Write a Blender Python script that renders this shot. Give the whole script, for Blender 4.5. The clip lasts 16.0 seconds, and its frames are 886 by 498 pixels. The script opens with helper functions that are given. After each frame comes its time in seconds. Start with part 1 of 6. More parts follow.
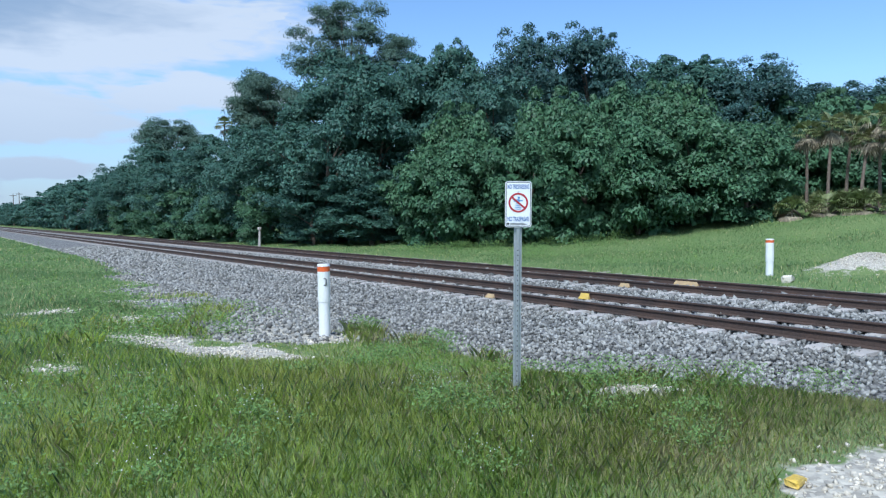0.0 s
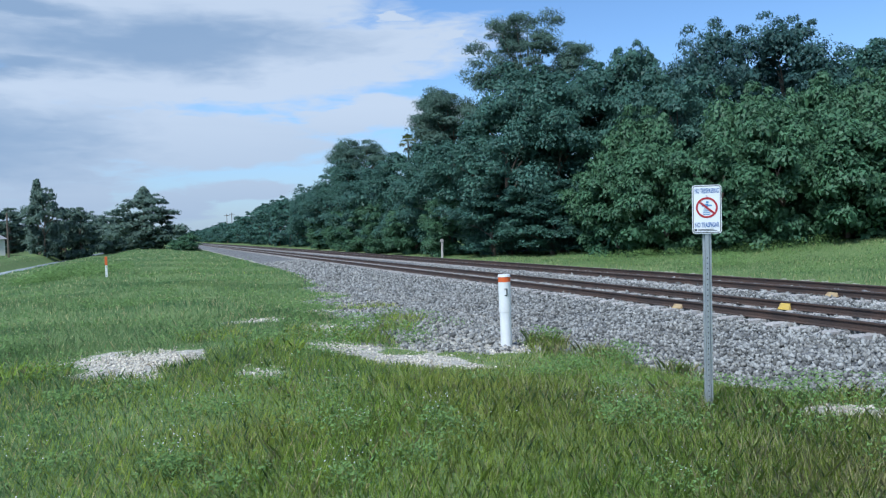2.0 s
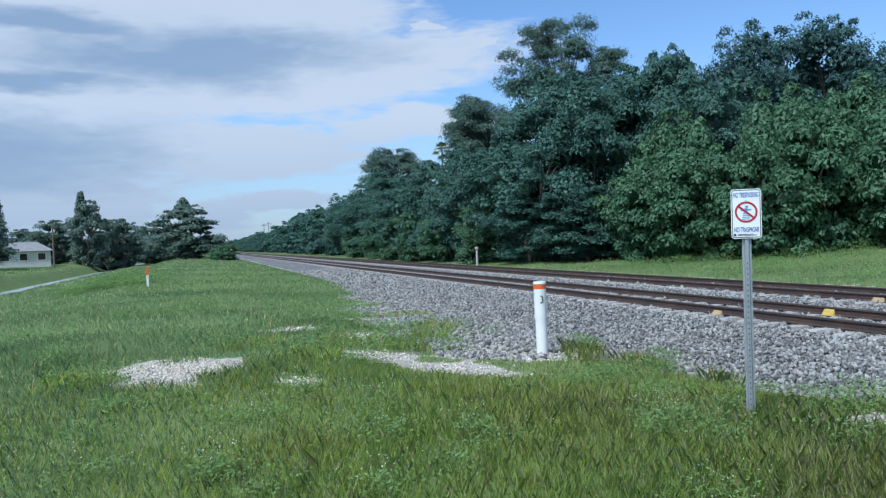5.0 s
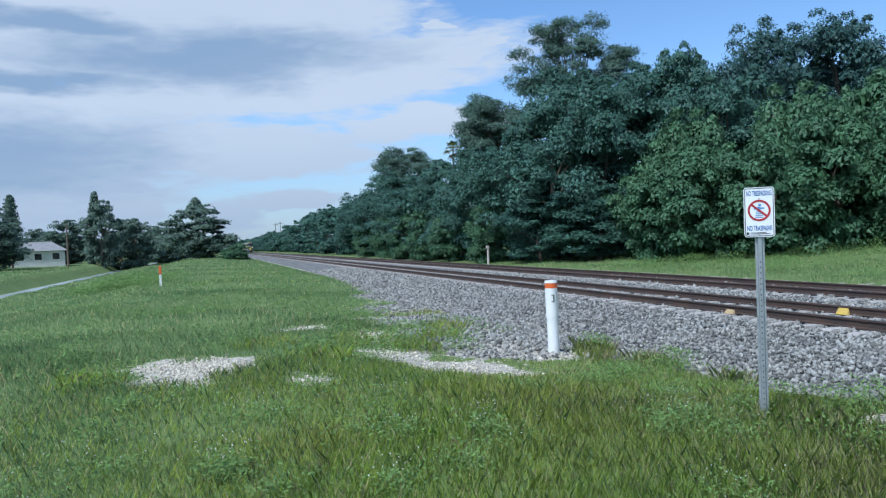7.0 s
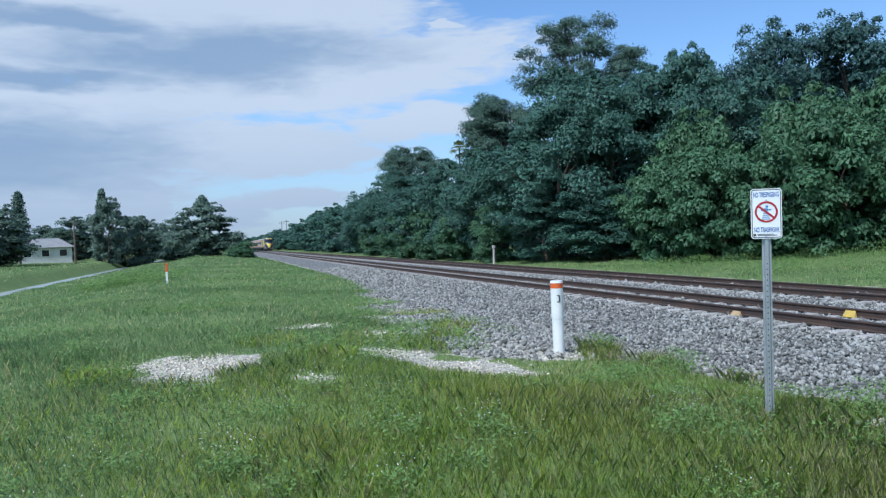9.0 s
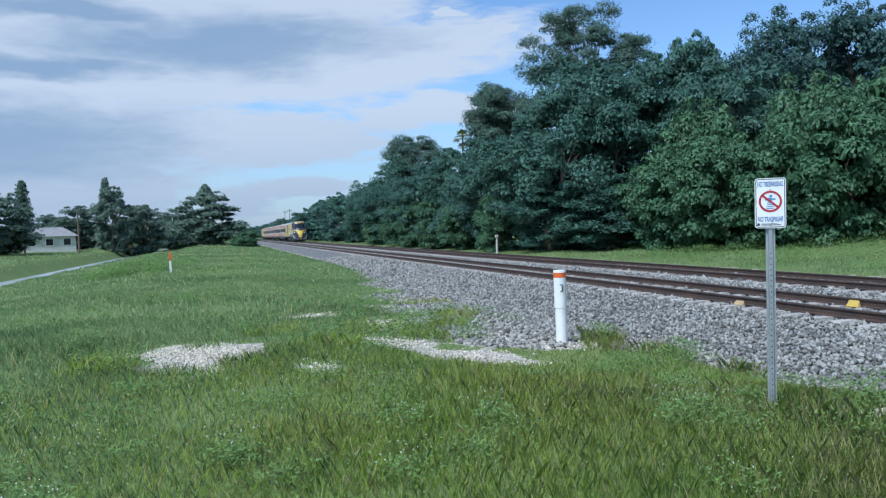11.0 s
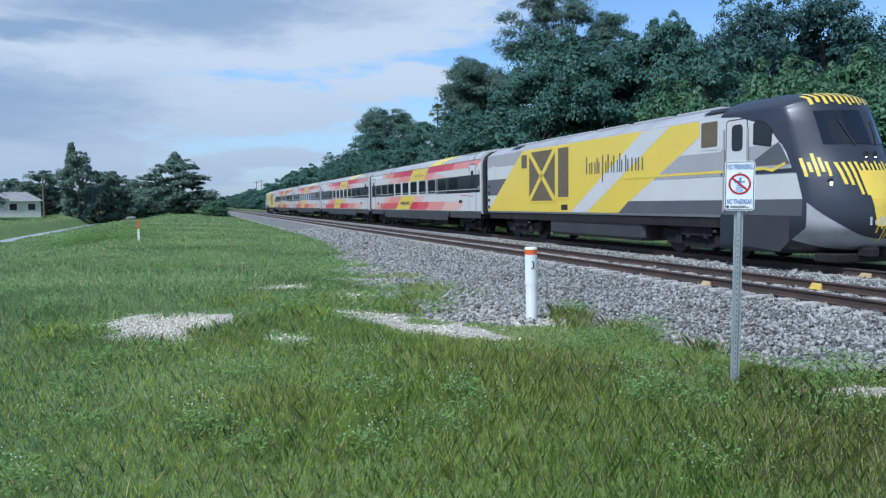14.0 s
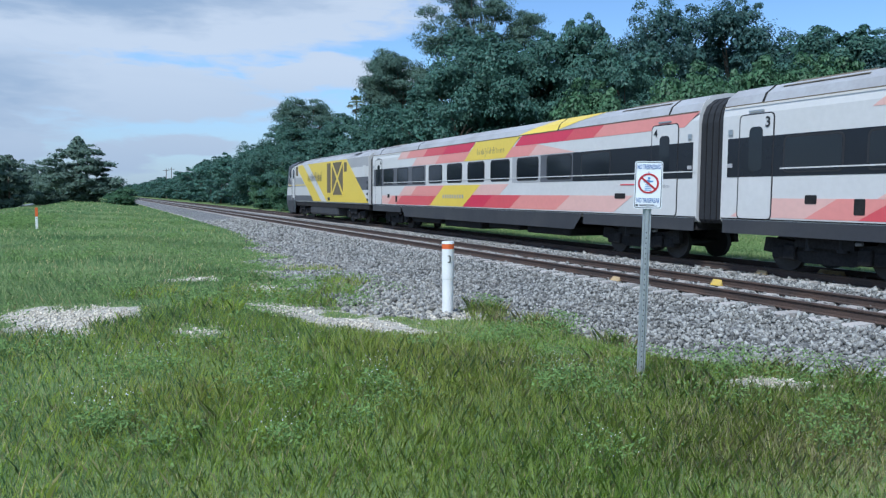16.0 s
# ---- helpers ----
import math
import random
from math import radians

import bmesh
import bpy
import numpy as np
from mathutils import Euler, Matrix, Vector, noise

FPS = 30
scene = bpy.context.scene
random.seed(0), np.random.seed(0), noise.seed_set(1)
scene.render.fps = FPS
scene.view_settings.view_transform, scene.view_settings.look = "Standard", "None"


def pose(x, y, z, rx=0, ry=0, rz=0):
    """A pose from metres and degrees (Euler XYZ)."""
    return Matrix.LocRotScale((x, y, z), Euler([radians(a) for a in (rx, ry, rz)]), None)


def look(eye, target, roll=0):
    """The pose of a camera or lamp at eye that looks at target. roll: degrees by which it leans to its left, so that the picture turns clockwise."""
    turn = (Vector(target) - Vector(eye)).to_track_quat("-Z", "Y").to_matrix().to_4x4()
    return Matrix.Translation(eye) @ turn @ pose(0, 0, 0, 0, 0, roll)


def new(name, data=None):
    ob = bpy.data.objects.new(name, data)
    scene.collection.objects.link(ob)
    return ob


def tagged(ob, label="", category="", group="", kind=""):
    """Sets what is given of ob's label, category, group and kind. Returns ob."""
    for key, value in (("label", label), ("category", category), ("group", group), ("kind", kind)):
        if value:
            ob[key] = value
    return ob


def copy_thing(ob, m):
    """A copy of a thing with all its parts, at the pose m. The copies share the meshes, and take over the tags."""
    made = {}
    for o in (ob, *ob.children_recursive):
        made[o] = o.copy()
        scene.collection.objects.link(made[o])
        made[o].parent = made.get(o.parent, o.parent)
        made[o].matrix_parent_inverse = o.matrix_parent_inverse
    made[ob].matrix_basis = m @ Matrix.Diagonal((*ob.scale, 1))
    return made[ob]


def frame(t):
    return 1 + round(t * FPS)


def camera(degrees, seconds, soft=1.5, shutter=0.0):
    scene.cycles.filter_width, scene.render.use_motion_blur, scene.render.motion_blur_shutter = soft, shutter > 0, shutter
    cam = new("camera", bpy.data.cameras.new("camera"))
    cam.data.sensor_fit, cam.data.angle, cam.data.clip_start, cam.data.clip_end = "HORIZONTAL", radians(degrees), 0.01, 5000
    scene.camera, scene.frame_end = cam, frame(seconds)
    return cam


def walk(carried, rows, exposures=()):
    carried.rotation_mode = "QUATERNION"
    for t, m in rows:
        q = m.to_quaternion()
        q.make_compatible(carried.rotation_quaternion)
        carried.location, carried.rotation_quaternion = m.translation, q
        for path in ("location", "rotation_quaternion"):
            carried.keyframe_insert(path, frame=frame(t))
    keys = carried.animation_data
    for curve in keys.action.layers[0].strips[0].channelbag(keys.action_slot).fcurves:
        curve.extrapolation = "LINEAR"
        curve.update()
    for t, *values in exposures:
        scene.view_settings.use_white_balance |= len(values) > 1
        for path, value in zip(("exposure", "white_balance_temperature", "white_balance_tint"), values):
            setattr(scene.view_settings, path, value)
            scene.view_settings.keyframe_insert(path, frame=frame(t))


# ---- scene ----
EYE = 1.89
cam = camera(62.2, 16.0, soft=1.3)
PATH = [
    (0.0, pose(0, 0, EYE, 87.54, 0.45, -34.70)),
    (0.5, pose(0, 0, EYE, 87.71, 0.81, -28.32)),
    (1.0, pose(0, 0, EYE, 88.09, 1.31, -24.07)),
    (1.5, pose(0, 0, EYE, 88.45, 1.65, -21.82)),
    (2.0, pose(0, 0, EYE, 88.62, 1.89, -20.77)),
    (2.5, pose(0, 0, EYE, 88.77, 1.99, -20.10)),
    (3.0, pose(0, 0, EYE, 88.96, 2.09, -19.58)),
    (3.5, pose(0, 0, EYE, 89.14, 2.16, -19.10)),
    (4.0, pose(0, 0, EYE, 89.30, 2.27, -18.70)),
    (4.5, pose(0, 0, EYE, 89.36, 2.35, -18.36)),
    (5.0, pose(0, 0, EYE, 89.31, 2.43, -18.07)),
    (7.5, pose(0, 0, EYE, 89.30, 2.46, -17.07)),
    (8.0, pose(0, 0, EYE, 89.31, 2.35, -16.95)),
    (8.5, pose(0, 0, EYE, 89.30, 2.20, -16.86)),
    (11.0, pose(0, 0, EYE, 88.42, 2.08, -16.51)),
    (11.5, pose(0, 0, EYE, 88.03, 1.98, -16.60)),
    (12.0, pose(0, 0, EYE, 87.60, 1.74, -16.76)),
    (12.5, pose(0, 0, EYE, 87.22, 1.43, -17.07)),
    (13.0, pose(0, 0, EYE, 86.90, 1.16, -17.46)),
    (13.5, pose(0, 0, EYE, 86.63, 0.89, -17.96)),
    (14.0, pose(0, 0, EYE, 86.40, 0.68, -18.61)),
    (14.5, pose(0, 0, EYE, 86.14, 0.40, -19.29)),
    (15.0, pose(0, 0, EYE, 85.98, 0.12, -20.27)),
    (15.5, pose(0, 0, EYE, 85.86, -0.15, -22.51)),
    (16.0, pose(0, 0, EYE, 85.90, -0.50, -24.99)),

]
walk(cam, PATH, [(0.0, 0.18, 5450, 7), (1.0, 0.12, 5450, 7), (2.5, 0.05, 5450, 7), (16.0, 0.05, 5450, 7)])

# ---- world and sun ----
SUN_EL, SUN_AZ = 54.0, 238.0  # degrees; azimuth clockwise from +Y
world = bpy.data.worlds.new("sky")
scene.world = world
world.use_nodes = True


def build_world():
    nt = world.node_tree
    nt.nodes.clear()
    N, L = nt.nodes.new, nt.links.new
    out = N("ShaderNodeOutputWorld")
    bg = N("ShaderNodeBackground")
    bg.inputs["Strength"].default_value = 0.15
    sky = N("ShaderNodeTexSky")
    sky.sky_type = "NISHITA"
    sky.sun_disc = False
    sky.sun_elevation = radians(SUN_EL)
    sky.sun_rotation = radians(SUN_AZ)
    sky.dust_density, sky.ozone_density, sky.air_density = 0.4, 3.5, 1.0
    co = N("ShaderNodeTexCoord")
    sep = N("ShaderNodeSeparateXYZ")
    L(co.outputs["Generated"], sep.inputs[0])

    def math_(op, a, b=None, c=None):
        n = N("ShaderNodeMath")
        n.operation = op
        for k, v in enumerate((a, b, c)):
            if v is None:
                continue
            if isinstance(v, (int, float)):
                n.inputs[k].default_value = v
            else:
                L(v, n.inputs[k])
        return n.outputs[0]

    # a cloud sheet overhead: directions meet a flat layer
    zz = math_("MAXIMUM", math_("ADD", sep.outputs[2], 0.10), 0.02)
    u = math_("DIVIDE", sep.outputs[0], zz)
    v = math_("DIVIDE", sep.outputs[1], zz)
    comb = N("ShaderNodeCombineXYZ")
    L(u, comb.inputs[0])
    L(v, comb.inputs[1])
    mp = N("ShaderNodeMapping")
    mp.inputs["Scale"].default_value = (0.55, 0.95, 1.0)
    mp.inputs["Rotation"].default_value = (0, 0, radians(12))
    mp.inputs["Location"].default_value = (2.3, 0.6, 0.0)
    L(comb.outputs[0], mp.inputs[0])
    big = N("ShaderNodeTexNoise")
    big.inputs["Scale"].default_value = 1.0
    big.inputs["Detail"].default_value = 9.0
    big.inputs["Roughness"].default_value = 0.52
    big.inputs["Distortion"].default_value = 0.5
    L(mp.outputs[0], big.inputs["Vector"])
    # bearing and height over the horizon, in degrees, stirred by a streaky noise
    bearing = math_("MULTIPLY", math_("ARCTAN2", sep.outputs[0], sep.outputs[1]), 57.2958)
    height = math_("MULTIPLY", math_("ARCSINE", sep.outputs[2]), 57.2958)
    flat = N("ShaderNodeCombineXYZ")
    L(math_("MULTIPLY", bearing, 0.11), flat.inputs[0])
    L(math_("MULTIPLY", height, 0.42), flat.inputs[1])
    stir = N("ShaderNodeTexNoise")
    stir.inputs["Scale"].default_value, stir.inputs["Detail"].default_value = 1.0, 7.0
    stir.inputs["Roughness"].default_value = 0.55
    L(flat.outputs[0], stir.inputs["Vector"])
    rgb = N("ShaderNodeSeparateColor")
    L(stir.outputs["Color"], rgb.inputs[0])
    az = math_("MULTIPLY_ADD", math_("SUBTRACT", rgb.outputs[0], 0.5), 7.0, bearing)
    el = math_("MULTIPLY_ADD", math_("SUBTRACT", rgb.outputs[1], 0.5), 3.2, height)

    def bank(c_az, c_el, r_az, r_el, tilt=0.0):
        """1 in the middle of an elongated cloud bank, 0 at its rim."""
        da = math_("SUBTRACT", az, c_az)
        u_ = math_("DIVIDE", da, r_az)
        v_ = math_("DIVIDE", math_("MULTIPLY_ADD", da, -tilt, math_("SUBTRACT", el, c_el)), r_el)
        return math_("SUBTRACT", 1.0, math_("SQRT", math_("ADD", math_("MULTIPLY", u_, u_), math_("MULTIPLY", v_, v_))))

    def most(values):
        out_ = values[0]
        for v_ in values[1:]:
            out_ = math_("MAXIMUM", out_, v_)
        return out_

    def step_(x, lo, hi, a_=0.0, b_=1.0):
        n = N("ShaderNodeMapRange")
        n.interpolation_type = "SMOOTHSTEP"
        n.inputs["From Min"].default_value, n.inputs["From Max"].default_value = lo, hi
        n.inputs["To Min"].default_value, n.inputs["To Max"].default_value = a_, b_
        L(x, n.inputs["Value"])
        return n.outputs[0]

    sheet = most([bank(-8, 18.5, 21.5, 8.5, -0.1), bank(3.5, 12.5, 18, 2.7, 0.10), bank(15.8, 9.2, 5.6, 1.1, 0.06), bank(2.2, 7.1, 10.5, 1.75, 0.02), bank(-13, 13.4, 8.0, 1.5, 0.0),
                  bank(-13, 10.6, 9.0, 1.3), bank(1.1, 2.5, 2.2, 1.1), bank(-6.0, 2.9, 2.4, 1.4), bank(17.5, 16.2, 1.5, 0.28, -0.1), bank(22.4, 15.2, 1.4, 0.32, 0.12), bank(-20, 8, 17, 7), bank(18, 24, 9, 1.2, -0.1), bank(5.5, 3.6, 3.0, 0.8)])
    curl = N("ShaderNodeTexNoise")
    curl.inputs["Scale"].default_value, curl.inputs["Detail"].default_value, curl.inputs["Distortion"].default_value = 3.2, 6.0, 0.6
    L(flat.outputs[0], curl.inputs["Vector"])
    wisp = math_("ADD", math_("MULTIPLY", math_("SUBTRACT", rgb.outputs[2], 0.5), 0.9), math_("MULTIPLY", math_("SUBTRACT", curl.outputs["Fac"], 0.5), 0.75))
    near = step_(math_("ADD", sheet, wisp), -0.42, 0.10)
    # the rest of the sky, behind and beside: broken cloud
    rest = step_(math_("ADD", big.outputs["Fac"], 0.02), 0.50, 0.64)
    back = most([step_(bearing, -40.0, -22.0, 1.0, 0.0), step_(bearing, 75.0, 110.0), step_(height, 30.0, 45.0)])
    cover = math_("ADD", math_("MULTIPLY", near, math_("SUBTRACT", 1.0, back)), math_("MULTIPLY", rest, back))
    # grey undersides
    belly = most([bank(1.0, 13.9, 14, 2.2, 0.02), bank(-15, 7.0, 13, 3.2), bank(-11, 12.1, 9.0, 0.9), bank(-10, 15.6, 9, 0.9)])
    grey = math_("ADD", step_(math_("ADD", belly, math_("MULTIPLY", wisp, 0.7)), -0.35, 0.65, 0.0, 0.95), math_("MULTIPLY", math_("SUBTRACT", big.outputs["Fac"], 0.5), 0.5))
    shade = N("ShaderNodeValToRGB")
    e = shade.color_ramp.elements
    e[0].position, e[0].color = 0.0, (4.25, 4.4, 4.65, 1)
    e[1].position, e[1].color = 1.0, (2.05, 2.6, 3.35, 1)
    L(grey, shade.inputs[0])
    mix = N("ShaderNodeMix")
    mix.data_type = "RGBA"
    L(math_("MULTIPLY", cover, 0.94), mix.inputs["Factor"])
    L(sky.outputs[0], mix.inputs["A"])
    L(shade.outputs[0], mix.inputs["B"])
    # pale haze low on the horizon
    hz = N("ShaderNodeMapRange")
    hz.inputs["From Min"].default_value, hz.inputs["From Max"].default_value = 0.0, 0.17
    hz.inputs["To Min"].default_value, hz.inputs["To Max"].default_value = 0.80, 0.0
    L(sep.outputs[2], hz.inputs["Value"])
    mix2 = N("ShaderNodeMix")
    mix2.data_type = "RGBA"
    L(hz.outputs[0], mix2.inputs["Factor"])
    L(mix.outputs["Result"], mix2.inputs["A"])
    mix2.inputs["B"].default_value = (2.25, 2.75, 3.45, 1)
    L(mix2.outputs["Result"], bg.inputs["Color"])
    L(bg.outputs[0], out.inputs["Surface"])


build_world()
sun_data = bpy.data.lights.new("sun", "SUN")
sun_data.energy, sun_data.angle, sun_data.color = 4.1, radians(9.0), (1.0, 0.96, 0.9)
sun = new("sun", sun_data)
a, e = radians(SUN_AZ), radians(SUN_EL)
sun.matrix_world = look((0, 0, 60), (-math.sin(a) * math.cos(e), -math.cos(a) * math.cos(e), 60 - math.sin(e)))

# ---- materials ----


def material(name, base, rough=0.7, metal=0.0, vary=0.15, scale=3.0, fine=40.0, bump=0.0, second=None, amount=0.4,
             object_random=0.0, island=False, transmission=0.0, spec=0.5, coat=0.0, translucent=0.0, coords="Object", lift=0.0):
    """A node material: base colour broken up by coarse and fine noise, with a second tone, and bump."""
    m = bpy.data.materials.new(name)
    m.use_nodes = True
    nt = m.node_tree
    N, L = nt.nodes.new, nt.links.new
    b = nt.nodes["Principled BSDF"]
    b.inputs["Roughness"].default_value = rough
    b.inputs["Metallic"].default_value = metal
    b.inputs["Specular IOR Level"].default_value = spec
    b.inputs["Coat Weight"].default_value = coat
    tc = N("ShaderNodeTexCoord")
    src = tc.outputs[coords]
    n1, n2 = N("ShaderNodeTexNoise"), N("ShaderNodeTexNoise")
    n1.inputs["Scale"].default_value, n2.inputs["Scale"].default_value = scale, fine
    n1.inputs["Detail"].default_value = n2.inputs["Detail"].default_value = 4.0
    L(src, n1.inputs["Vector"])
    L(src, n2.inputs["Vector"])
    second = second or tuple(c * 0.6 for c in base)
    r = N("ShaderNodeValToRGB")
    r.color_ramp.elements[0].position, r.color_ramp.elements[0].color = 0.38, (0, 0, 0, 1)
    r.color_ramp.elements[1].position, r.color_ramp.elements[1].color = 0.66, (amount,) * 3 + (1,)
    L(n1.outputs["Fac"], r.inputs[0])
    mix = N("ShaderNodeMix")
    mix.data_type = "RGBA"
    mix.inputs["A"].default_value = (*base, 1)
    mix.inputs["B"].default_value = (*second, 1)
    L(r.outputs[0], mix.inputs["Factor"])
    hsv = N("ShaderNodeHueSaturation")
    L(mix.outputs["Result"], hsv.inputs["Color"])
    mr = N("ShaderNodeMapRange")
    mr.inputs["To Min"].default_value, mr.inputs["To Max"].default_value = 1 - vary, 1 + vary
    mr.inputs["From Min"].default_value, mr.inputs["From Max"].default_value = 0.3, 0.7
    L(n2.outputs["Fac"], mr.inputs["Value"])
    val = mr.outputs[0]
    if object_random or island:
        if island:
            g = N("ShaderNodeNewGeometry")
            rnd = g.outputs["Random Per Island"]
        else:
            g = N("ShaderNodeObjectInfo")
            rnd = g.outputs["Random"]
        m2 = N("ShaderNodeMapRange")
        amt = object_random or 0.3
        m2.inputs["To Min"].default_value, m2.inputs["To Max"].default_value = 1 - amt, 1 + amt
        L(rnd, m2.inputs["Value"])
        mm = N("ShaderNodeMath")
        mm.operation = "MULTIPLY"
        L(val, mm.inputs[0])
        L(m2.outputs[0], mm.inputs[1])
        val = mm.outputs[0]
    L(val, hsv.inputs["Value"])
    L(hsv.outputs[0], b.inputs["Base Color"])
    if bump:
        bp = N("ShaderNodeBump")
        bp.inputs["Strength"].default_value = bump
        bp.inputs["Distance"].default_value = 0.02
        L(n2.outputs["Fac"], bp.inputs["Height"])
        L(bp.outputs[0], b.inputs["Normal"])
    turned = None
    if lift:
        # blades and leaves lie every way within a texel: lean their normals towards the zenith
        geo, up_, nrm = N("ShaderNodeNewGeometry"), N("ShaderNodeVectorMath"), N("ShaderNodeVectorMath")
        up_.operation, nrm.operation = "ADD", "NORMALIZE"
        up_.inputs[1].default_value = (0, 0, lift)
        L(geo.outputs["Normal"], up_.inputs[0])
        L(up_.outputs[0], nrm.inputs[0])
        turned = nrm.outputs[0]
        L(turned, b.inputs["Normal"])
    if translucent:
        tr = N("ShaderNodeBsdfTranslucent")
        L(hsv.outputs[0], tr.inputs["Color"])
        ms = N("ShaderNodeMixShader")
        ms.inputs[0].default_value = translucent
        L(b.outputs[0], ms.inputs[1])
        L(tr.outputs[0], ms.inputs[2])
        L(ms.outputs[0], nt.nodes["Material Output"].inputs["Surface"])
    return m


def emitter(name, color, strength):
    m = bpy.data.materials.new(name)
    m.use_nodes = True
    b = m.node_tree.nodes["Principled BSDF"]
    b.inputs["Base Color"].default_value = (*color, 1)
    b.inputs["Emission Color"].default_value = (*color, 1)
    b.inputs["Emission Strength"].default_value = strength
    return m


GRASS = material("grass_blades", (0.34, 0.48, 0.085), 0.5, vary=0.15, scale=0.45, fine=5, second=(0.50, 0.54, 0.12), amount=0.8, island=True, object_random=0.13, translucent=0.55, spec=0.2, lift=1.2)
GRASS_DARK = material("meadow_blades", (0.165, 0.285, 0.115), 0.6, vary=0.2, scale=0.3, fine=4, second=(0.235, 0.345, 0.125), amount=0.8, island=True, object_random=0.13, translucent=0.55, spec=0.2, lift=1.2)
GRASS_DRY = material("dry_grass_blades", (0.56, 0.52, 0.27), 0.7, vary=0.2, scale=0.6, fine=6, second=(0.44, 0.46, 0.18), amount=0.6, island=True, object_random=0.25, translucent=0.42, spec=0.2, lift=1.2)
WEED = material("weed_leaves", (0.20, 0.32, 0.095), 0.6, vary=0.2, scale=1, fine=8, island=True, object_random=0.3, translucent=0.4, spec=0.25, lift=0.8)
PETAL = material("weed_flowers", (0.75, 0.75, 0.7), 0.6, island=True, object_random=0.2, lift=0.6)
# LEAF, LEAF_LIGHT and LEAF_DARK: extra blue in the colour stands in for haze
LEAF = material("broad_leaves", (0.068, 0.146, 0.104), 0.55, vary=0.25, scale=0.22, fine=1.6, second=(0.053, 0.118, 0.094), amount=0.7, island=True, object_random=0.3, translucent=0.25, spec=0.3, lift=0.25)
LEAF_LIGHT = material("bush_leaves", (0.078, 0.160, 0.076), 0.55, vary=0.25, scale=0.3, fine=1.8, second=(0.055, 0.125, 0.066), amount=0.7, island=True, object_random=0.3, translucent=0.25, spec=0.3, lift=0.25)
# distance haze put into the leaf colour: paler and greyer than the near wood
LEAF_HAZED = material("haze_paled_leaves", (0.115, 0.17, 0.125), 0.6, vary=0.2, scale=0.3, fine=2, second=(0.095, 0.15, 0.115), amount=0.7, island=True, object_random=0.25, translucent=0.25, spec=0.3, lift=0.3)
LEAF_DARK = material("oak_leaves", (0.053, 0.114, 0.100), 0.55, vary=0.25, scale=0.25, fine=1.6, second=(0.042, 0.092, 0.080), amount=0.7, island=True, object_random=0.3, translucent=0.22, spec=0.3, lift=0.25)
NEEDLE = material("pine_needles", (0.092, 0.155, 0.115), 0.6, vary=0.2, scale=0.4, fine=3, second=(0.08, 0.13, 0.095), amount=0.5, island=True, object_random=0.3, translucent=0.25, spec=0.3, lift=0.3)
PALM = material("palm_fronds", (0.17, 0.22, 0.08), 0.5, vary=0.2, scale=0.6, fine=5, second=(0.22, 0.17, 0.09), amount=0.6, island=True, object_random=0.4, translucent=0.2)
PALM_DEAD = material("dead_palm_fronds", (0.30, 0.25, 0.17), 0.8, vary=0.25, scale=0.8, fine=5, island=True, object_random=0.4, translucent=0.1)
BARK = material("bark", (0.16, 0.125, 0.095), 0.9, vary=0.35, scale=2, fine=14, bump=0.8)
RAIL_RUST = material("rusty_rail_steel", (0.06, 0.042, 0.034), 0.75, metal=0.2, vary=0.25, scale=1.2, fine=30, second=(0.10, 0.06, 0.042), amount=0.7, bump=0.2)
RAIL_TOP = material("worn_rail_head", (0.30, 0.27, 0.25), 0.4, metal=0.8, vary=0.15, scale=1, fine=30)
CONCRETE = material("tie_concrete", (0.40, 0.375, 0.345), 0.9, vary=0.15, scale=3, fine=50, second=(0.33, 0.29, 0.25), amount=0.6, bump=0.3, object_random=0.12)
STONE = material("ballast_stone", (0.235, 0.232, 0.212), 0.85, vary=0.2, scale=0.5, fine=25, second=(0.20, 0.19, 0.165), amount=0.5, island=True, object_random=0.7)
YELLOW_PAINT = material("yellow_paint", (0.62, 0.42, 0.06), 0.6, vary=0.2, scale=6, fine=60, second=(0.4, 0.3, 0.12), amount=0.6)
TAN_PAINT = material("faded_yellow_paint", (0.45, 0.33, 0.16), 0.8, vary=0.2, scale=6, fine=60, second=(0.3, 0.2, 0.12), amount=0.6)
PVC = material("white_plastic", (0.80, 0.80, 0.78), 0.45, vary=0.03, scale=4, fine=30, second=(0.66, 0.66, 0.62), amount=0.35)
ORANGE = material("orange_tape", (0.75, 0.14, 0.03), 0.5, vary=0.08, scale=6, fine=40)
BLACK = material("black_print", (0.02, 0.02, 0.022), 0.6, vary=0.1)
GALV = material("galvanized_steel", (0.42, 0.44, 0.45), 0.45, metal=0.6, vary=0.12, scale=8, fine=60, second=(0.30, 0.32, 0.34), amount=0.5)
SIGN_WHITE = material("reflective_white_sheeting", (0.80, 0.82, 0.84), 0.4, vary=0.02, scale=5, fine=30, amount=0.1)
SIGN_BLUE = material("blue_print", (0.03, 0.12, 0.35), 0.5, vary=0.05)
SIGN_RED = material("red_print", (0.42, 0.02, 0.03), 0.5, vary=0.05)
LIME = material("limestone_rubble", (0.58, 0.53, 0.43), 0.95, vary=0.2, scale=2, fine=18, second=(0.44, 0.38, 0.29), amount=0.5, island=True, object_random=0.3, bump=0.3)

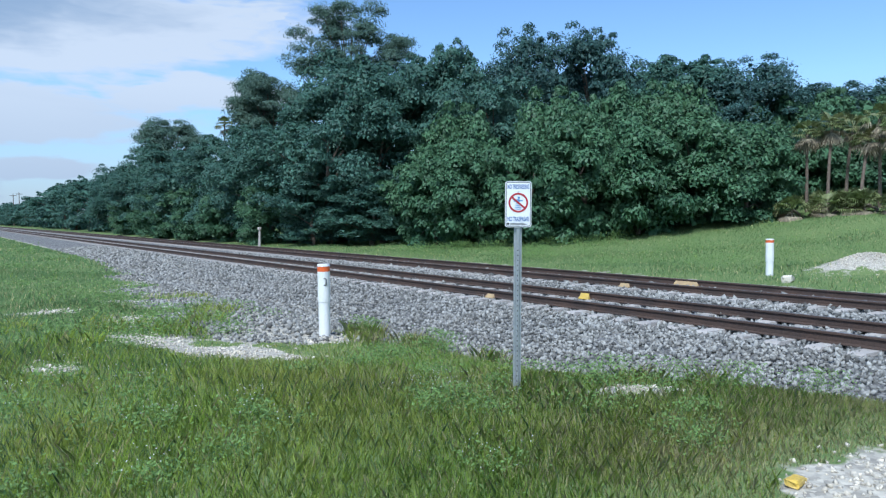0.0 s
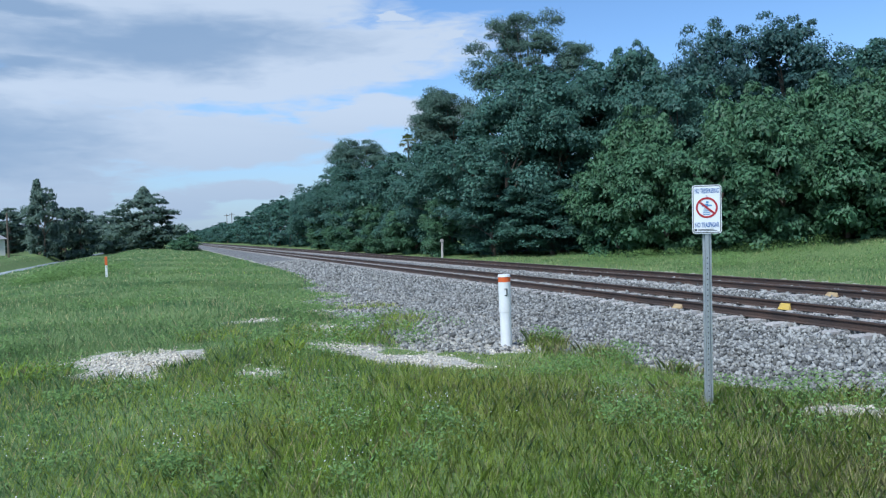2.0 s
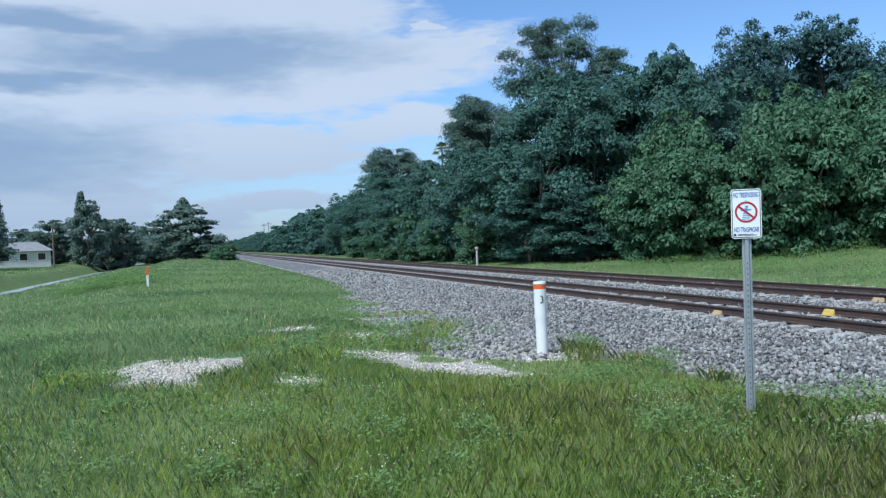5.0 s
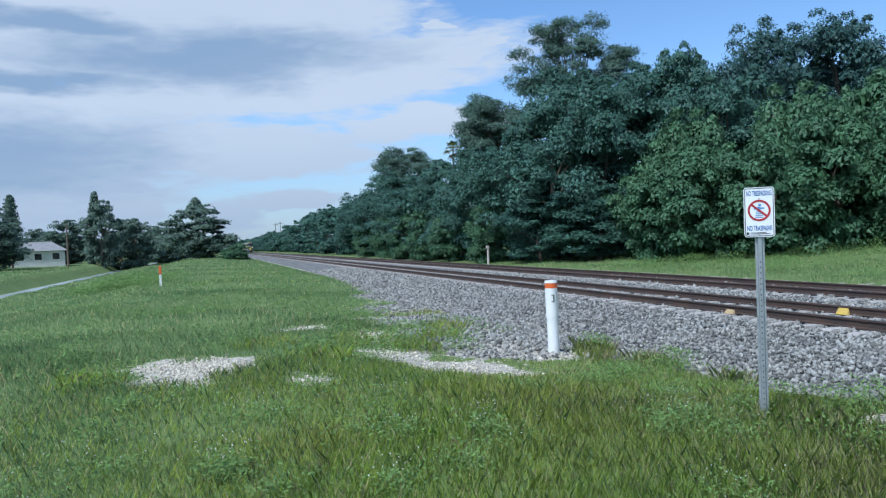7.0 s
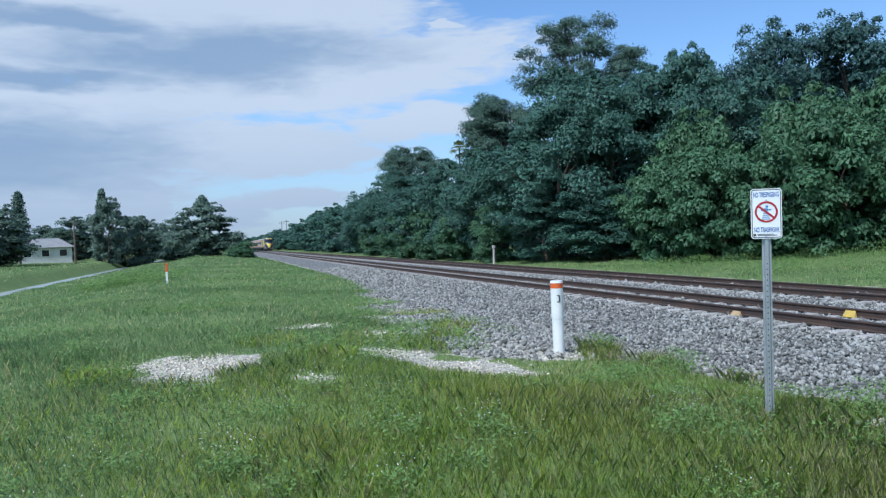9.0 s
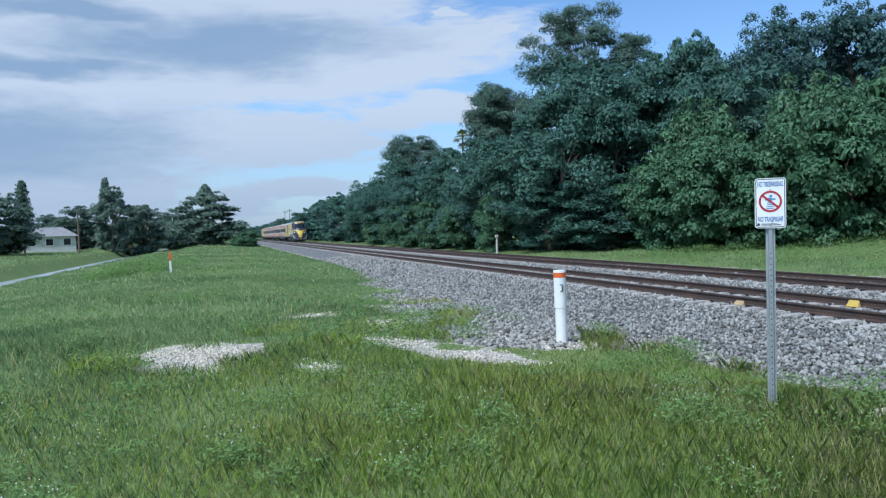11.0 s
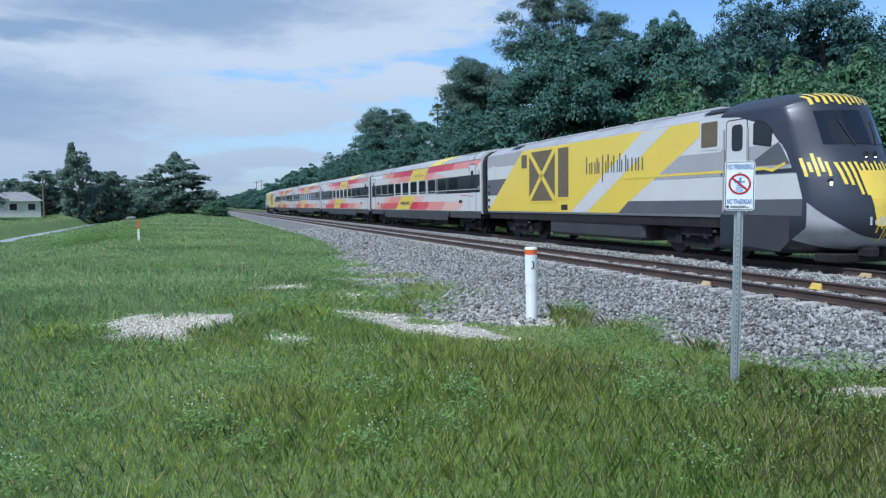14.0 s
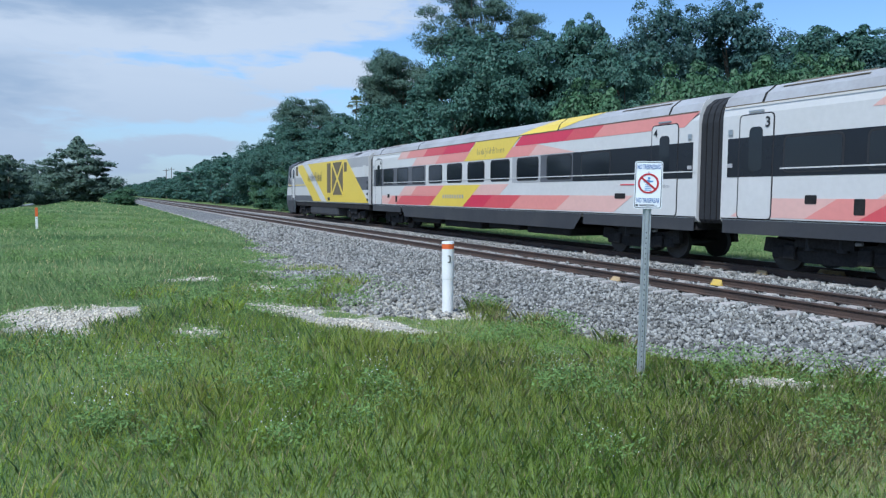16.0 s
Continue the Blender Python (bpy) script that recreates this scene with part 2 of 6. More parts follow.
# train
WHITE_PAINT = material("white_train_paint", (0.60, 0.58, 0.55), 0.35, vary=0.03, scale=0.6, fine=8, second=(0.53, 0.51, 0.48), amount=0.4, coat=0.2)
SILVER_PAINT = material("silver_roof_paint", (0.37, 0.37, 0.375), 0.5, vary=0.06, scale=0.8, fine=10, second=(0.27, 0.26, 0.255), amount=0.7)
SALMON = material("salmon_paint", (0.70, 0.26, 0.225), 0.35, vary=0.03, scale=0.7, fine=8, amount=0.08, coat=0.2)
PALE_SALMON = material("pale_salmon_paint", (0.70, 0.42, 0.36), 0.35, vary=0.03, scale=0.7, fine=8, amount=0.08, coat=0.2)
CORAL = material("coral_red_paint", (0.62, 0.085, 0.10), 0.35, vary=0.04, scale=0.7, fine=8, amount=0.1, coat=0.2)
CRIMSON = material("crimson_paint", (0.58, 0.03, 0.075), 0.35, vary=0.04, scale=0.7, fine=8, amount=0.1, coat=0.2)
TRAIN_YELLOW = material("yellow_train_paint", (0.74, 0.54, 0.07), 0.35, vary=0.03, scale=0.7, fine=8, second=(0.66, 0.47, 0.06), amount=0.3, coat=0.2)
TRAIN_GREY = material("grey_train_paint", (0.105, 0.105, 0.115), 0.5, vary=0.05, scale=0.7, fine=8, coat=0.1)
MID_GREY = material("light_grey_train_paint", (0.36, 0.35, 0.345), 0.4, vary=0.04, scale=0.7, fine=8, amount=0.15)
NAVY = material("dark_navy_train_paint", (0.03, 0.033, 0.045), 0.38, vary=0.06, scale=0.8, fine=8, coat=0.1)
SKIRT = material("dark_grey_skirt_paint", (0.036, 0.036, 0.04), 0.6, vary=0.08, scale=0.8, fine=9, second=(0.06, 0.058, 0.056), amount=0.5)
UNDER = material("underframe_grime", (0.018, 0.017, 0.017), 0.85, vary=0.3, scale=2, fine=14, second=(0.035, 0.032, 0.03), amount=0.5, spec=0.25)
BAND = material("black_window_band", (0.013, 0.014, 0.019), 0.25, vary=0.05, scale=1, fine=8, spec=0.4)
GLASS = material("dark_tinted_glass", (0.012, 0.015, 0.02), 0.08, vary=0.02, scale=1, fine=8, spec=0.5)
RUBBER = material("black_rubber", (0.018, 0.018, 0.02), 0.8, vary=0.2, scale=2, fine=20)
STEEL = material("wheel_steel", (0.045, 0.042, 0.04), 0.65, metal=0.4, vary=0.2, scale=4, fine=30)
GRILLE = material("brown_grille_mesh", (0.16, 0.125, 0.075), 0.7, metal=0.2, vary=0.25, scale=4, fine=90)
HEADLIGHT = emitter("headlight_glow", (1.0, 0.97, 0.9), 8.0)

# ---- small building tools ----


def smooth(a, b, x):
    t = np.clip((np.asarray(x, float) - a) / (b - a), 0, 1)
    return t * t * (3 - 2 * t)


def soup(name, tris, mat, parent=None):
    """A mesh of many loose small pieces: tris is (n, k, 3), each piece a polygon of k corners."""
    n, k, _ = tris.shape
    me = bpy.data.meshes.new(name)
    me.vertices.add(n * k)
    me.vertices.foreach_set("co", tris.reshape(-1).astype(np.float32))
    me.loops.add(n * k)
    me.loops.foreach_set("vertex_index", np.arange(n * k, dtype=np.int32))
    me.polygons.add(n)
    me.polygons.foreach_set("loop_start", np.arange(0, n * k, k, dtype=np.int32))
    me.materials.append(mat)
    me.update(calc_edges=True)
    ob = new(name, me)
    if parent:
        ob.parent = parent
    return ob


def indexed(name, verts, faces, mat, parent=None):
    """A mesh from arrays: verts (n, 3), faces (m, k)."""
    m, k = faces.shape
    me = bpy.data.meshes.new(name)
    me.vertices.add(len(verts))
    me.vertices.foreach_set("co", verts.reshape(-1).astype(np.float32))
    me.loops.add(m * k)
    me.loops.foreach_set("vertex_index", faces.reshape(-1).astype(np.int32))
    me.polygons.add(m)
    me.polygons.foreach_set("loop_start", np.arange(0, m * k, k, dtype=np.int32))
    me.materials.append(mat)
    me.update(calc_edges=True)
    ob = new(name, me)
    if parent:
        ob.parent = parent
    return ob


def part(name, bm, mat, parent=None, label="", smooth_shade=False):
    bmesh.ops.recalc_face_normals(bm, faces=bm.faces)
    me = bpy.data.meshes.new(name)
    bm.to_mesh(me)
    bm.free()
    me.materials.append(mat)
    if smooth_shade:
        me.polygons.foreach_set("use_smooth", [True] * len(me.polygons))
    ob = new(name, me)
    if parent:
        ob.parent = parent
    if label:
        ob["label"] = label
    return ob


def box(bm, x0, x1, y0, y1, z0, z1, bevel=0.0):
    vs = [bm.verts.new((x, y, z)) for x in (x0, x1) for y in (y0, y1) for z in (z0, z1)]
    fs = [bm.faces.new([vs[i] for i in f]) for f in ((0, 1, 3, 2), (4, 6, 7, 5), (0, 4, 5, 1), (2, 3, 7, 6), (0, 2, 6, 4), (1, 5, 7, 3))]
    if bevel:
        es = list({ed for f in fs for ed in f.edges})
        bmesh.ops.bevel(bm, geom=es, offset=bevel, segments=1, affect="EDGES")
    return bm


def tube(bm, p0, p1, r0, r1=None, seg=10, caps=True):
    r1 = r0 if r1 is None else r1
    p0, p1 = Vector(p0), Vector(p1)
    q = (p1 - p0).to_track_quat("Z", "Y")
    rings = []
    for p, r in ((p0, r0), (p1, r1)):
        rings.append([bm.verts.new(p + q @ Vector((r * math.cos(2 * math.pi * k / seg), r * math.sin(2 * math.pi * k / seg), 0))) for k in range(seg)])
    for k in range(seg):
        bm.faces.new((rings[0][k], rings[0][(k + 1) % seg], rings[1][(k + 1) % seg], rings[1][k]))
    if caps:
        bm.faces.new(rings[0][::-1])
        bm.faces.new(rings[1])
    return bm


def bar_prism(bm, outline, y0, y1):
    """An outline in x, z drawn out from y0 to y1."""
    a = [bm.verts.new((x, y0, z)) for x, z in outline]
    b = [bm.verts.new((x, y1, z)) for x, z in outline]
    n = len(outline)
    for k in range(n):
        bm.faces.new((a[k], a[(k + 1) % n], b[(k + 1) % n], b[k]))
    bm.faces.new(a)
    bm.faces.new(b[::-1])
    return bm


def empty(name, m=None):
    ob = new(name)
    ob.empty_display_size = 0.3
    if m is not None:
        ob.matrix_world = m
    return ob


# ---- ground ----
TRACK_A, TRACK_B = 11.55, 15.93  # centre lines; tie tops at z = 0, rail heads at z = 0.17
HEAD = 0.17


def ground_z(x, y):
    x, y = np.asarray(x, float), np.asarray(y, float)
    z = 0.28 - 0.17 * smooth(1.2, 4.6, x) * (1 - smooth(14, 40, y))
    z = z + 0.45 * smooth(18, 110, y) * (1 - smooth(-2, 6, x)) * smooth(-9, -4, x)
    edge = x - 2.0 * (1 - smooth(3.0, 7.6, y))  # the verge widens towards the near end
    z = z * (1 - smooth(4.6, 7.2, edge)) - 0.24 * smooth(4.6, 7.2, edge)
    # drainage canal along the field
    z = z - (0.55 * smooth(-2.5, -9.5, x) + 0.85 * smooth(-11.0, -14.1, x)) * (1 - smooth(-15.4, -18.4, x)) + 0.25 * smooth(-19.5, -30, x)
    # low berm beyond the second track
    z = z + 0.22 * smooth(17.5, 21, x)
    z = z + (2.5 * smooth(21, 45, x) ** 1.25) * (1 - smooth(26, 48, y)) + 0.8 * smooth(22, 40, x) * smooth(26, 48, y)
    z = z + 0.5 * np.exp(-((x - 25.3) / 1.6) ** 2 - ((y - 11.9) / 1.0) ** 2)
    z = z + 0.05 * np.sin(x * 0.9 + 1.3) * np.cos(y * 0.7) * (1 - smooth(4, 7, x) * (1 - smooth(18, 22, x)))
    return z


# bare stony spots in the grass: centre x, y, half sizes, strength
BARE = [(-0.62, 11.0, 0.72, 0.62, 1.25), (-0.35, 10.05, 0.55, 0.95, 1.2), (0.15, 10.4, 0.32, 0.62, 1.05), (1.0, 8.55, 0.22, 0.4, 0.75), (1.65, 14.7, 0.5, 0.3, 0.8), (2.45, 10.6, 0.4, 0.7, 0.85), (2.75, 12.6, 0.45, 0.9, 0.8), (3.2, 9.5, 0.6, 0.55, 1.0), (3.7, 8.9, 0.35, 0.25, 0.7), (4.85, 9.95, 0.45, 0.35, 0.95), (3.9, 16.6, 1.1, 0.6, 1.0),
        (5.15, 2.35, 0.62, 0.42, 1.3), (5.9, 5.0, 0.55, 0.32, 0.85), (25.2, 11.9, 2.0, 0.9, 1.25)]


def toe(y):
    """The edge of the spilled ballast beside the line: it fans out beyond the marker pipe."""
    return np.interp(y, (-50, 2, 3.5, 4.4, 5.2, 6.2, 7.2, 8.7, 9.3, 9.8, 10.4, 11.2, 13, 16, 20, 26, 34, 45, 60), (8.6, 8.3, 7.9, 7.6, 7.25, 7.0, 6.9, 6.45, 6.2, 4.4, 3.3, 3.0, 3.1, 3.4, 3.9, 5.0, 5.9, 6.5, 6.7))


def bareness(x, y):
    b = np.zeros_like(np.asarray(x, float))
    for cx, cy, ax, ay, s in BARE:
        d = 0.82 * np.hypot((x - cx) / ax, (y - cy) / ay) + 0.32 * np.sin(4.1 * x + 2.3 * y + cx) * np.cos(3.7 * y - 1.9 * x)
        b = np.maximum(b, s * (1 - smooth(0.55, 1.25, d)))
    wob = (0.3 * np.sin(y * 1.7) + 0.2 * np.sin(y * 4.3 + 1)) * (0.35 + 0.65 * smooth(9.5, 12, y))
    b = np.maximum(b, smooth(-0.5, 0.5, x - toe(y) + wob) * (1 - smooth(18.6, 19.6, x)))
    # grass tongues and islands growing over the spilled gravel
    for cx, cy, ax, ay in ((4.3, 17.6, 1.2, 0.5), (3.8, 14.2, 0.45, 0.3), (3.0, 11.8, 0.45, 0.4), (4.5, 20.5, 0.6, 0.5), (5.75, 10.45, 0.75, 0.6), (-0.42, 11.35, 0.36, 0.4), (0.0, 9.35, 0.3, 0.3)):
        b = b * (1 - 0.9 * (1 - smooth(0.5, 1.1, np.hypot((x - cx) / ax, (y - cy) / ay))))
    return b


def axis(spans):
    out = []
    for lo, hi, step in spans:
        out += list(np.arange(lo, hi, step))
    return np.array(out + [spans[-1][1]])


def ground_material():
    m = bpy.data.materials.new("field_ground")
    m.use_nodes = True
    nt = m.node_tree
    N, L = nt.nodes.new, nt.links.new
    b = nt.nodes["Principled BSDF"]
    b.inputs["Roughness"].default_value = 0.95
    b.inputs["Specular IOR Level"].default_value = 0.2
    tc = N("ShaderNodeTexCoord")

    def noise_(scale, detail=5.0):
        n = N("ShaderNodeTexNoise")
        n.inputs["Scale"].default_value = scale
        n.inputs["Detail"].default_value = detail
        L(tc.outputs["Object"], n.inputs["Vector"])
        return n.outputs["Fac"]

    def ramp(fac, p0, c0, p1, c1):
        r = N("ShaderNodeValToRGB")
        r.color_ramp.elements[0].position, r.color_ramp.elements[0].color = p0, (*c0, 1)
        r.color_ramp.elements[1].position, r.color_ramp.elements[1].color = p1, (*c1, 1)
        L(fac, r.inputs[0])
        return r.outputs[0]

    def mix(fac, a_, b_):
        n = N("ShaderNodeMix")
        n.data_type = "RGBA"
        L(fac, n.inputs["Factor"])
        L(a_, n.inputs["A"])
        L(b_, n.inputs["B"])
        return n.outputs["Result"]

    green = ramp(noise_(0.35), 0.35, (0.10, 0.165, 0.062), 0.7, (0.17, 0.22, 0.088))
    fine = ramp(noise_(9.0), 0.35, (0.10, 0.16, 0.045), 0.68, (0.19, 0.235, 0.075))
    half = N("ShaderNodeValue")
    half.outputs[0].default_value = 0.55
    grass = mix(half.outputs[0], green, fine)
    vor = N("ShaderNodeTexVoronoi")
    vor.inputs["Scale"].default_value = 22.0
    L(tc.outputs["Object"], vor.inputs["Vector"])
    sepc = N("ShaderNodeSeparateColor")
    L(vor.outputs["Color"], sepc.inputs[0])
    stone = ramp(sepc.outputs[0], 0.0, (0.27, 0.25, 0.21), 1.0, (0.54, 0.50, 0.41))
    at = N("ShaderNodeAttribute")
    at.attribute_name = "bare"
    add = N("ShaderNodeMath")
    add.operation = "ADD"
    L(at.outputs["Fac"], add.inputs[0])
    mr = N("ShaderNodeMapRange")
    mr.inputs["To Min"].default_value, mr.inputs["To Max"].default_value = -0.5, 0.5
    mr.inputs["From Min"].default_value, mr.inputs["From Max"].default_value = 0.25, 0.75
    L(noise_(3.0), mr.inputs["Value"])
    L(mr.outputs[0], add.inputs[1])
    edge = ramp(add.outputs[0], 0.42, (0, 0, 0), 0.62, (1, 1, 1))
    L(mix(edge, grass, stone), b.inputs["Base Color"])
    bp = N("ShaderNodeBump")
    bp.inputs["Strength"].default_value = 0.6
    bp.inputs["Distance"].default_value = 0.04
    L(noise_(14.0), bp.inputs["Height"])
    L(bp.outputs[0], b.inputs["Normal"])
    return m


def build_ground():
    xs = axis([(-3000, -400, 260), (-400, -80, 32), (-80, -24, 4), (-24, -8, 0.5), (-8, 8, 0.2), (8, 20, 1), (20, 50, 0.75), (50, 120, 7), (120, 400, 40), (400, 3000, 260)])
    ys = axis([(-3000, -200, 280), (-200, -20, 20), (-20, 0, 2), (0, 24, 0.2), (24, 60, 0.75), (60, 140, 3), (140, 500, 24), (500, 3000, 250)])
    X, Y = np.meshgrid(xs, ys)
    Z = ground_z(X, Y)
    v = np.stack([X, Y, Z], -1).reshape(-1, 3)
    nx, ny = len(xs), len(ys)
    i = (np.arange(ny - 1)[:, None] * nx + np.arange(nx - 1)[None]).reshape(-1)
    ob = indexed("ground", v, np.stack([i, i + 1, i + nx + 1, i + nx], -1), ground_material())
    at = ob.data.attributes.new("bare", "FLOAT", "POINT")
    at.data.foreach_set("value", bareness(X, Y).reshape(-1).astype(np.float32))
    ob.data.polygons.foreach_set("use_smooth", [True] * len(ob.data.polygons))
    tagged(ob, "grassy uneven field with bare limestone gravel spots", "ground", kind="structure")


build_ground()


def build_canal():
    bm = bmesh.new()
    for y0, y1 in ((-60, 120), (120, 400)):
        vs = [bm.verts.new(p) for p in ((-17.2, y0, -0.9), (-12.0, y0, -0.9), (-12.0, y1, -0.9), (-17.2, y1, -0.9))]
        bm.faces.new(vs)
    m = material("canal_water", (0.40, 0.44, 0.44), 0.25, vary=0.05, scale=0.4, fine=3, spec=0.9)
    tagged(part("water", bm, m), "still pale water in a narrow drainage canal", "water", kind="structure")


build_canal()


# ---- ballast, ties, rails ----
def ballast_z(x, y):
    z = -0.045 + 0.0 * x
    z = np.where(x < 10.1, -0.045 - 0.17 * smooth(10.1, 6.7, x) - 0.14 * smooth(7.6, 6.4, x), z)
    z = np.where(x > 17.4, -0.045 - 0.28 * smooth(17.4, 19.3, x), z)
    mid = smooth(12.9, 13.7, x) * (1 - smooth(13.8, 14.6, x))
    return z + 0.06 * mid


def build_ballast():
    xs = axis([(6.3, 10.3, 0.25), (10.3, 17.3, 0.5), (17.3, 19.4, 0.3)])
    ys = axis([(-150, -10, 10), (-10, 60, 0.5), (60, 200, 4), (200, 1200, 50)])
    X, Y = np.meshgrid(xs, ys)
    Z = ballast_z(X, Y) + np.random.RandomState(3).uniform(-0.02, 0.02, X.shape) - 0.02
    v = np.stack([X, Y, Z], -1).reshape(-1, 3)
    nx, ny = len(xs), len(ys)
    i = (np.arange(ny - 1)[:, None] * nx + np.arange(nx - 1)[None]).reshape(-1)
    m = bpy.data.materials.new("ballast_bed")
    m.use_nodes = True
    nt = m.node_tree
    N, L = nt.nodes.new, nt.links.new
    b = nt.nodes["Principled BSDF"]
    b.inputs["Roughness"].default_value = 0.9
    tc = N("ShaderNodeTexCoord")
    vor = N("ShaderNodeTexVoronoi")
    vor.inputs["Scale"].default_value = 17.0
    L(tc.outputs["Object"], vor.inputs["Vector"])
    sc = N("ShaderNodeSeparateColor")
    L(vor.outputs["Color"], sc.inputs[0])
    r = N("ShaderNodeValToRGB")
    # bed toned darker than the loose stones: shade of their gaps in its colour
    r.color_ramp.elements[0].color = (0.05, 0.05, 0.048, 1)
    r.color_ramp.elements[1].color = (0.26, 0.255, 0.24, 1)
    L(sc.outputs[0], r.inputs[0])
    L(r.outputs[0], b.inputs["Base Color"])
    bp = N("ShaderNodeBump")
    bp.inputs["Strength"].default_value = 0.9
    bp.inputs["Distance"].default_value = 0.03
    L(vor.outputs["Distance"], bp.inputs["Height"])
    bp.invert = True
    L(bp.outputs[0], b.inputs["Normal"])
    ob = indexed("ballast", v, np.stack([i, i + 1, i + nx + 1, i + nx], -1), m)
    tagged(ob, "grey crushed stone ballast bed under two tracks", "ballast", kind="structure")
    return ob


BALLAST = build_ballast()


def stones(rs, pts, size):
    """Angular stones: jittered octahedra at pts (n, 3)."""
    n = len(pts)
    base = np.array([(1, 0, 0), (-1, 0, 0), (0, 1, 0), (0, -1, 0), (0, 0, 1), (0, 0, -1)], float)
    v = base[None] * rs.uniform(0.55, 1.25, (n, 6, 1)) + rs.uniform(-0.3, 0.3, (n, 6, 3))
    v *= (size * rs.uniform(0.6, 1.3, (n, 1)))[:, :, None] * rs.uniform(0.7, 1.2, (n, 1, 3))
    a_ = rs.uniform(0, 2 * np.pi, n)
    c, s = np.cos(a_)[:, None], np.sin(a_)[:, None]
    x, y = v[..., 0] * c - v[..., 1] * s, v[..., 0] * s + v[..., 1] * c
    t_ = rs.uniform(-0.9, 0.9, n)
    c, s = np.cos(t_)[:, None], np.sin(t_)[:, None]
    y, z = y * c - v[..., 2] * s, y * s + v[..., 2] * c
    v = np.stack([x, y, z], -1) + pts[:, None]
    f = np.array([(0, 2, 4), (2, 1, 4), (1, 3, 4), (3, 0, 4), (2, 0, 5), (1, 2, 5), (3, 1, 5), (0, 3, 5)])
    return v.reshape(-1, 3), (np.arange(n)[:, None, None] * 6 + f[None]).reshape(-1, 3)


def build_stones():
    rs = np.random.RandomState(5)
    P = []
    for x0, x1, y0, y1, step in ((6.4, 10.25, 1.5, 14, 0.060), (6.4, 10.25, 14, 24, 0.070), (6.4, 10.25, 24, 36, 0.095), (6.4, 10.3, 36, 60, 0.13), (2.6, 6.5, 8, 24, 0.074), (4.6, 6.5, 24, 44, 0.12), (12.7, 14.8, 4, 40, 0.08), (10.3, 12.7, 4, 30, 0.09), (14.8, 17.3, 4, 30, 0.13), (17.2, 19.0, 4, 40, 0.09)):
        n = int((x1 - x0) * (y1 - y0) / step ** 2)
        x, y = rs.uniform(x0, x1, n), rs.uniform(y0, y1, n)
        edge = toe(y) - (0.25 * np.sin(y * 1.7) + 0.15 * np.sin(y * 4.3 + 1)) * (0.35 + 0.65 * smooth(9.5, 12, y))
        keep = (x > edge + rs.uniform(-0.4, 0.3, n)) & ((bareness(x, y) > rs.uniform(0.2, 0.6, n)) | (x > 6.6))
        x, y = x[keep], y[keep]
        z = np.maximum(ballast_z(x, y), ground_z(x, y) - 0.2 * smooth(7.2, 7.6, x) * smooth(4, 8, y) + 0.004) + rs.uniform(-0.03, 0.02, len(x))
        P.append((np.stack([x, y, z], -1), np.full((len(x), 1), max(0.044, step * 0.62))))
    pts, size = np.concatenate([p for p, _ in P]), np.concatenate([s for _, s in P])
    v, f = stones(rs, pts, size)
    ob = indexed("ballast_stones", v, f, STONE, BALLAST)
    tagged(ob, kind="stuff")
    # pale rubble on the bare spots
    P = []
    for cx, cy, ax, ay, s in BARE:
        n = int(ax * ay * 900)
        x, y = rs.normal(cx, ax * 0.55, n), rs.normal(cy, ay * 0.55, n)
        P.append(np.stack([x, y, ground_z(x, y) + 0.005], -1))
    pts = np.concatenate(P)
    v, f = stones(rs, pts, np.full((len(pts), 1), 0.017) * rs.uniform(0.6, 1.7, (len(pts), 1)))
    tagged(indexed("rubble", v, f, LIME), "pale crushed limestone rubble scattered on bare soil", "rubble", kind="stuff")


RAIL_SHAPE = [(-0.07, 0.0), (0.07, 0.0), (0.07, 0.012), (0.012, 0.03), (0.009, 0.125), (0.036, 0.135), (0.036, 0.160), (0.028, 0.17), (-0.028, 0.17), (-0.036, 0.160), (-0.036, 0.135), (-0.009, 0.125), (-0.012, 0.03), (-0.07, 0.012)]


def tie_mesh():
    bm = bmesh.new()
    prof = [(-0.14, -0.2), (0.14, -0.2), (0.115, 0.0), (-0.115, 0.0)]
    vs = []
    for x, zt in ((-1.30, -0.03), (-1.24, 0.0), (-0.55, 0.0), (-0.4, -0.035), (0.4, -0.035), (0.55, 0.0), (1.24, 0.0), (1.30, -0.03)):
        vs.append([bm.verts.new((x, y, z if z < -0.1 else zt)) for y, z in prof])
    for a_, b_ in zip(vs, vs[1:]):
        for k in range(4):
            bm.faces.new((a_[k], a_[(k + 1) % 4], b_[(k + 1) % 4], b_[k]))
    bm.faces.new(vs[0])
    bm.faces.new(vs[-1])
    bmesh.ops.recalc_face_normals(bm, faces=bm.faces)
    me = bpy.data.meshes.new("tie")
    bm.to_mesh(me)
    bm.free()
    me.materials.append(CONCRETE)
    return me


def build_track(name, xc, label):
    t = tagged(empty(name, pose(xc, 0, 0)), label, "railway track", group="pair of tracks", kind="structure")
    for s in (-0.7525, 0.7525):
        bm = bmesh.new()
        bar_prism(bm, [(x + s, z) for x, z in RAIL_SHAPE], -200, 1200)
        ob = part("rail", bm, RAIL_RUST, t, "rust-brown steel rail with a worn running surface")
        ob.data.materials.append(RAIL_TOP)
        for p in ob.data.polygons:
            if p.normal.z > 0.9 and p.center.z > 0.16:
                p.material_index = 1
    return t


TRACKS = [build_track("track_near", TRACK_A, "rusty rails on pale concrete ties in grey ballast"), build_track("track_far", TRACK_B, "rusty rails on concrete ties, further track carrying the train")]


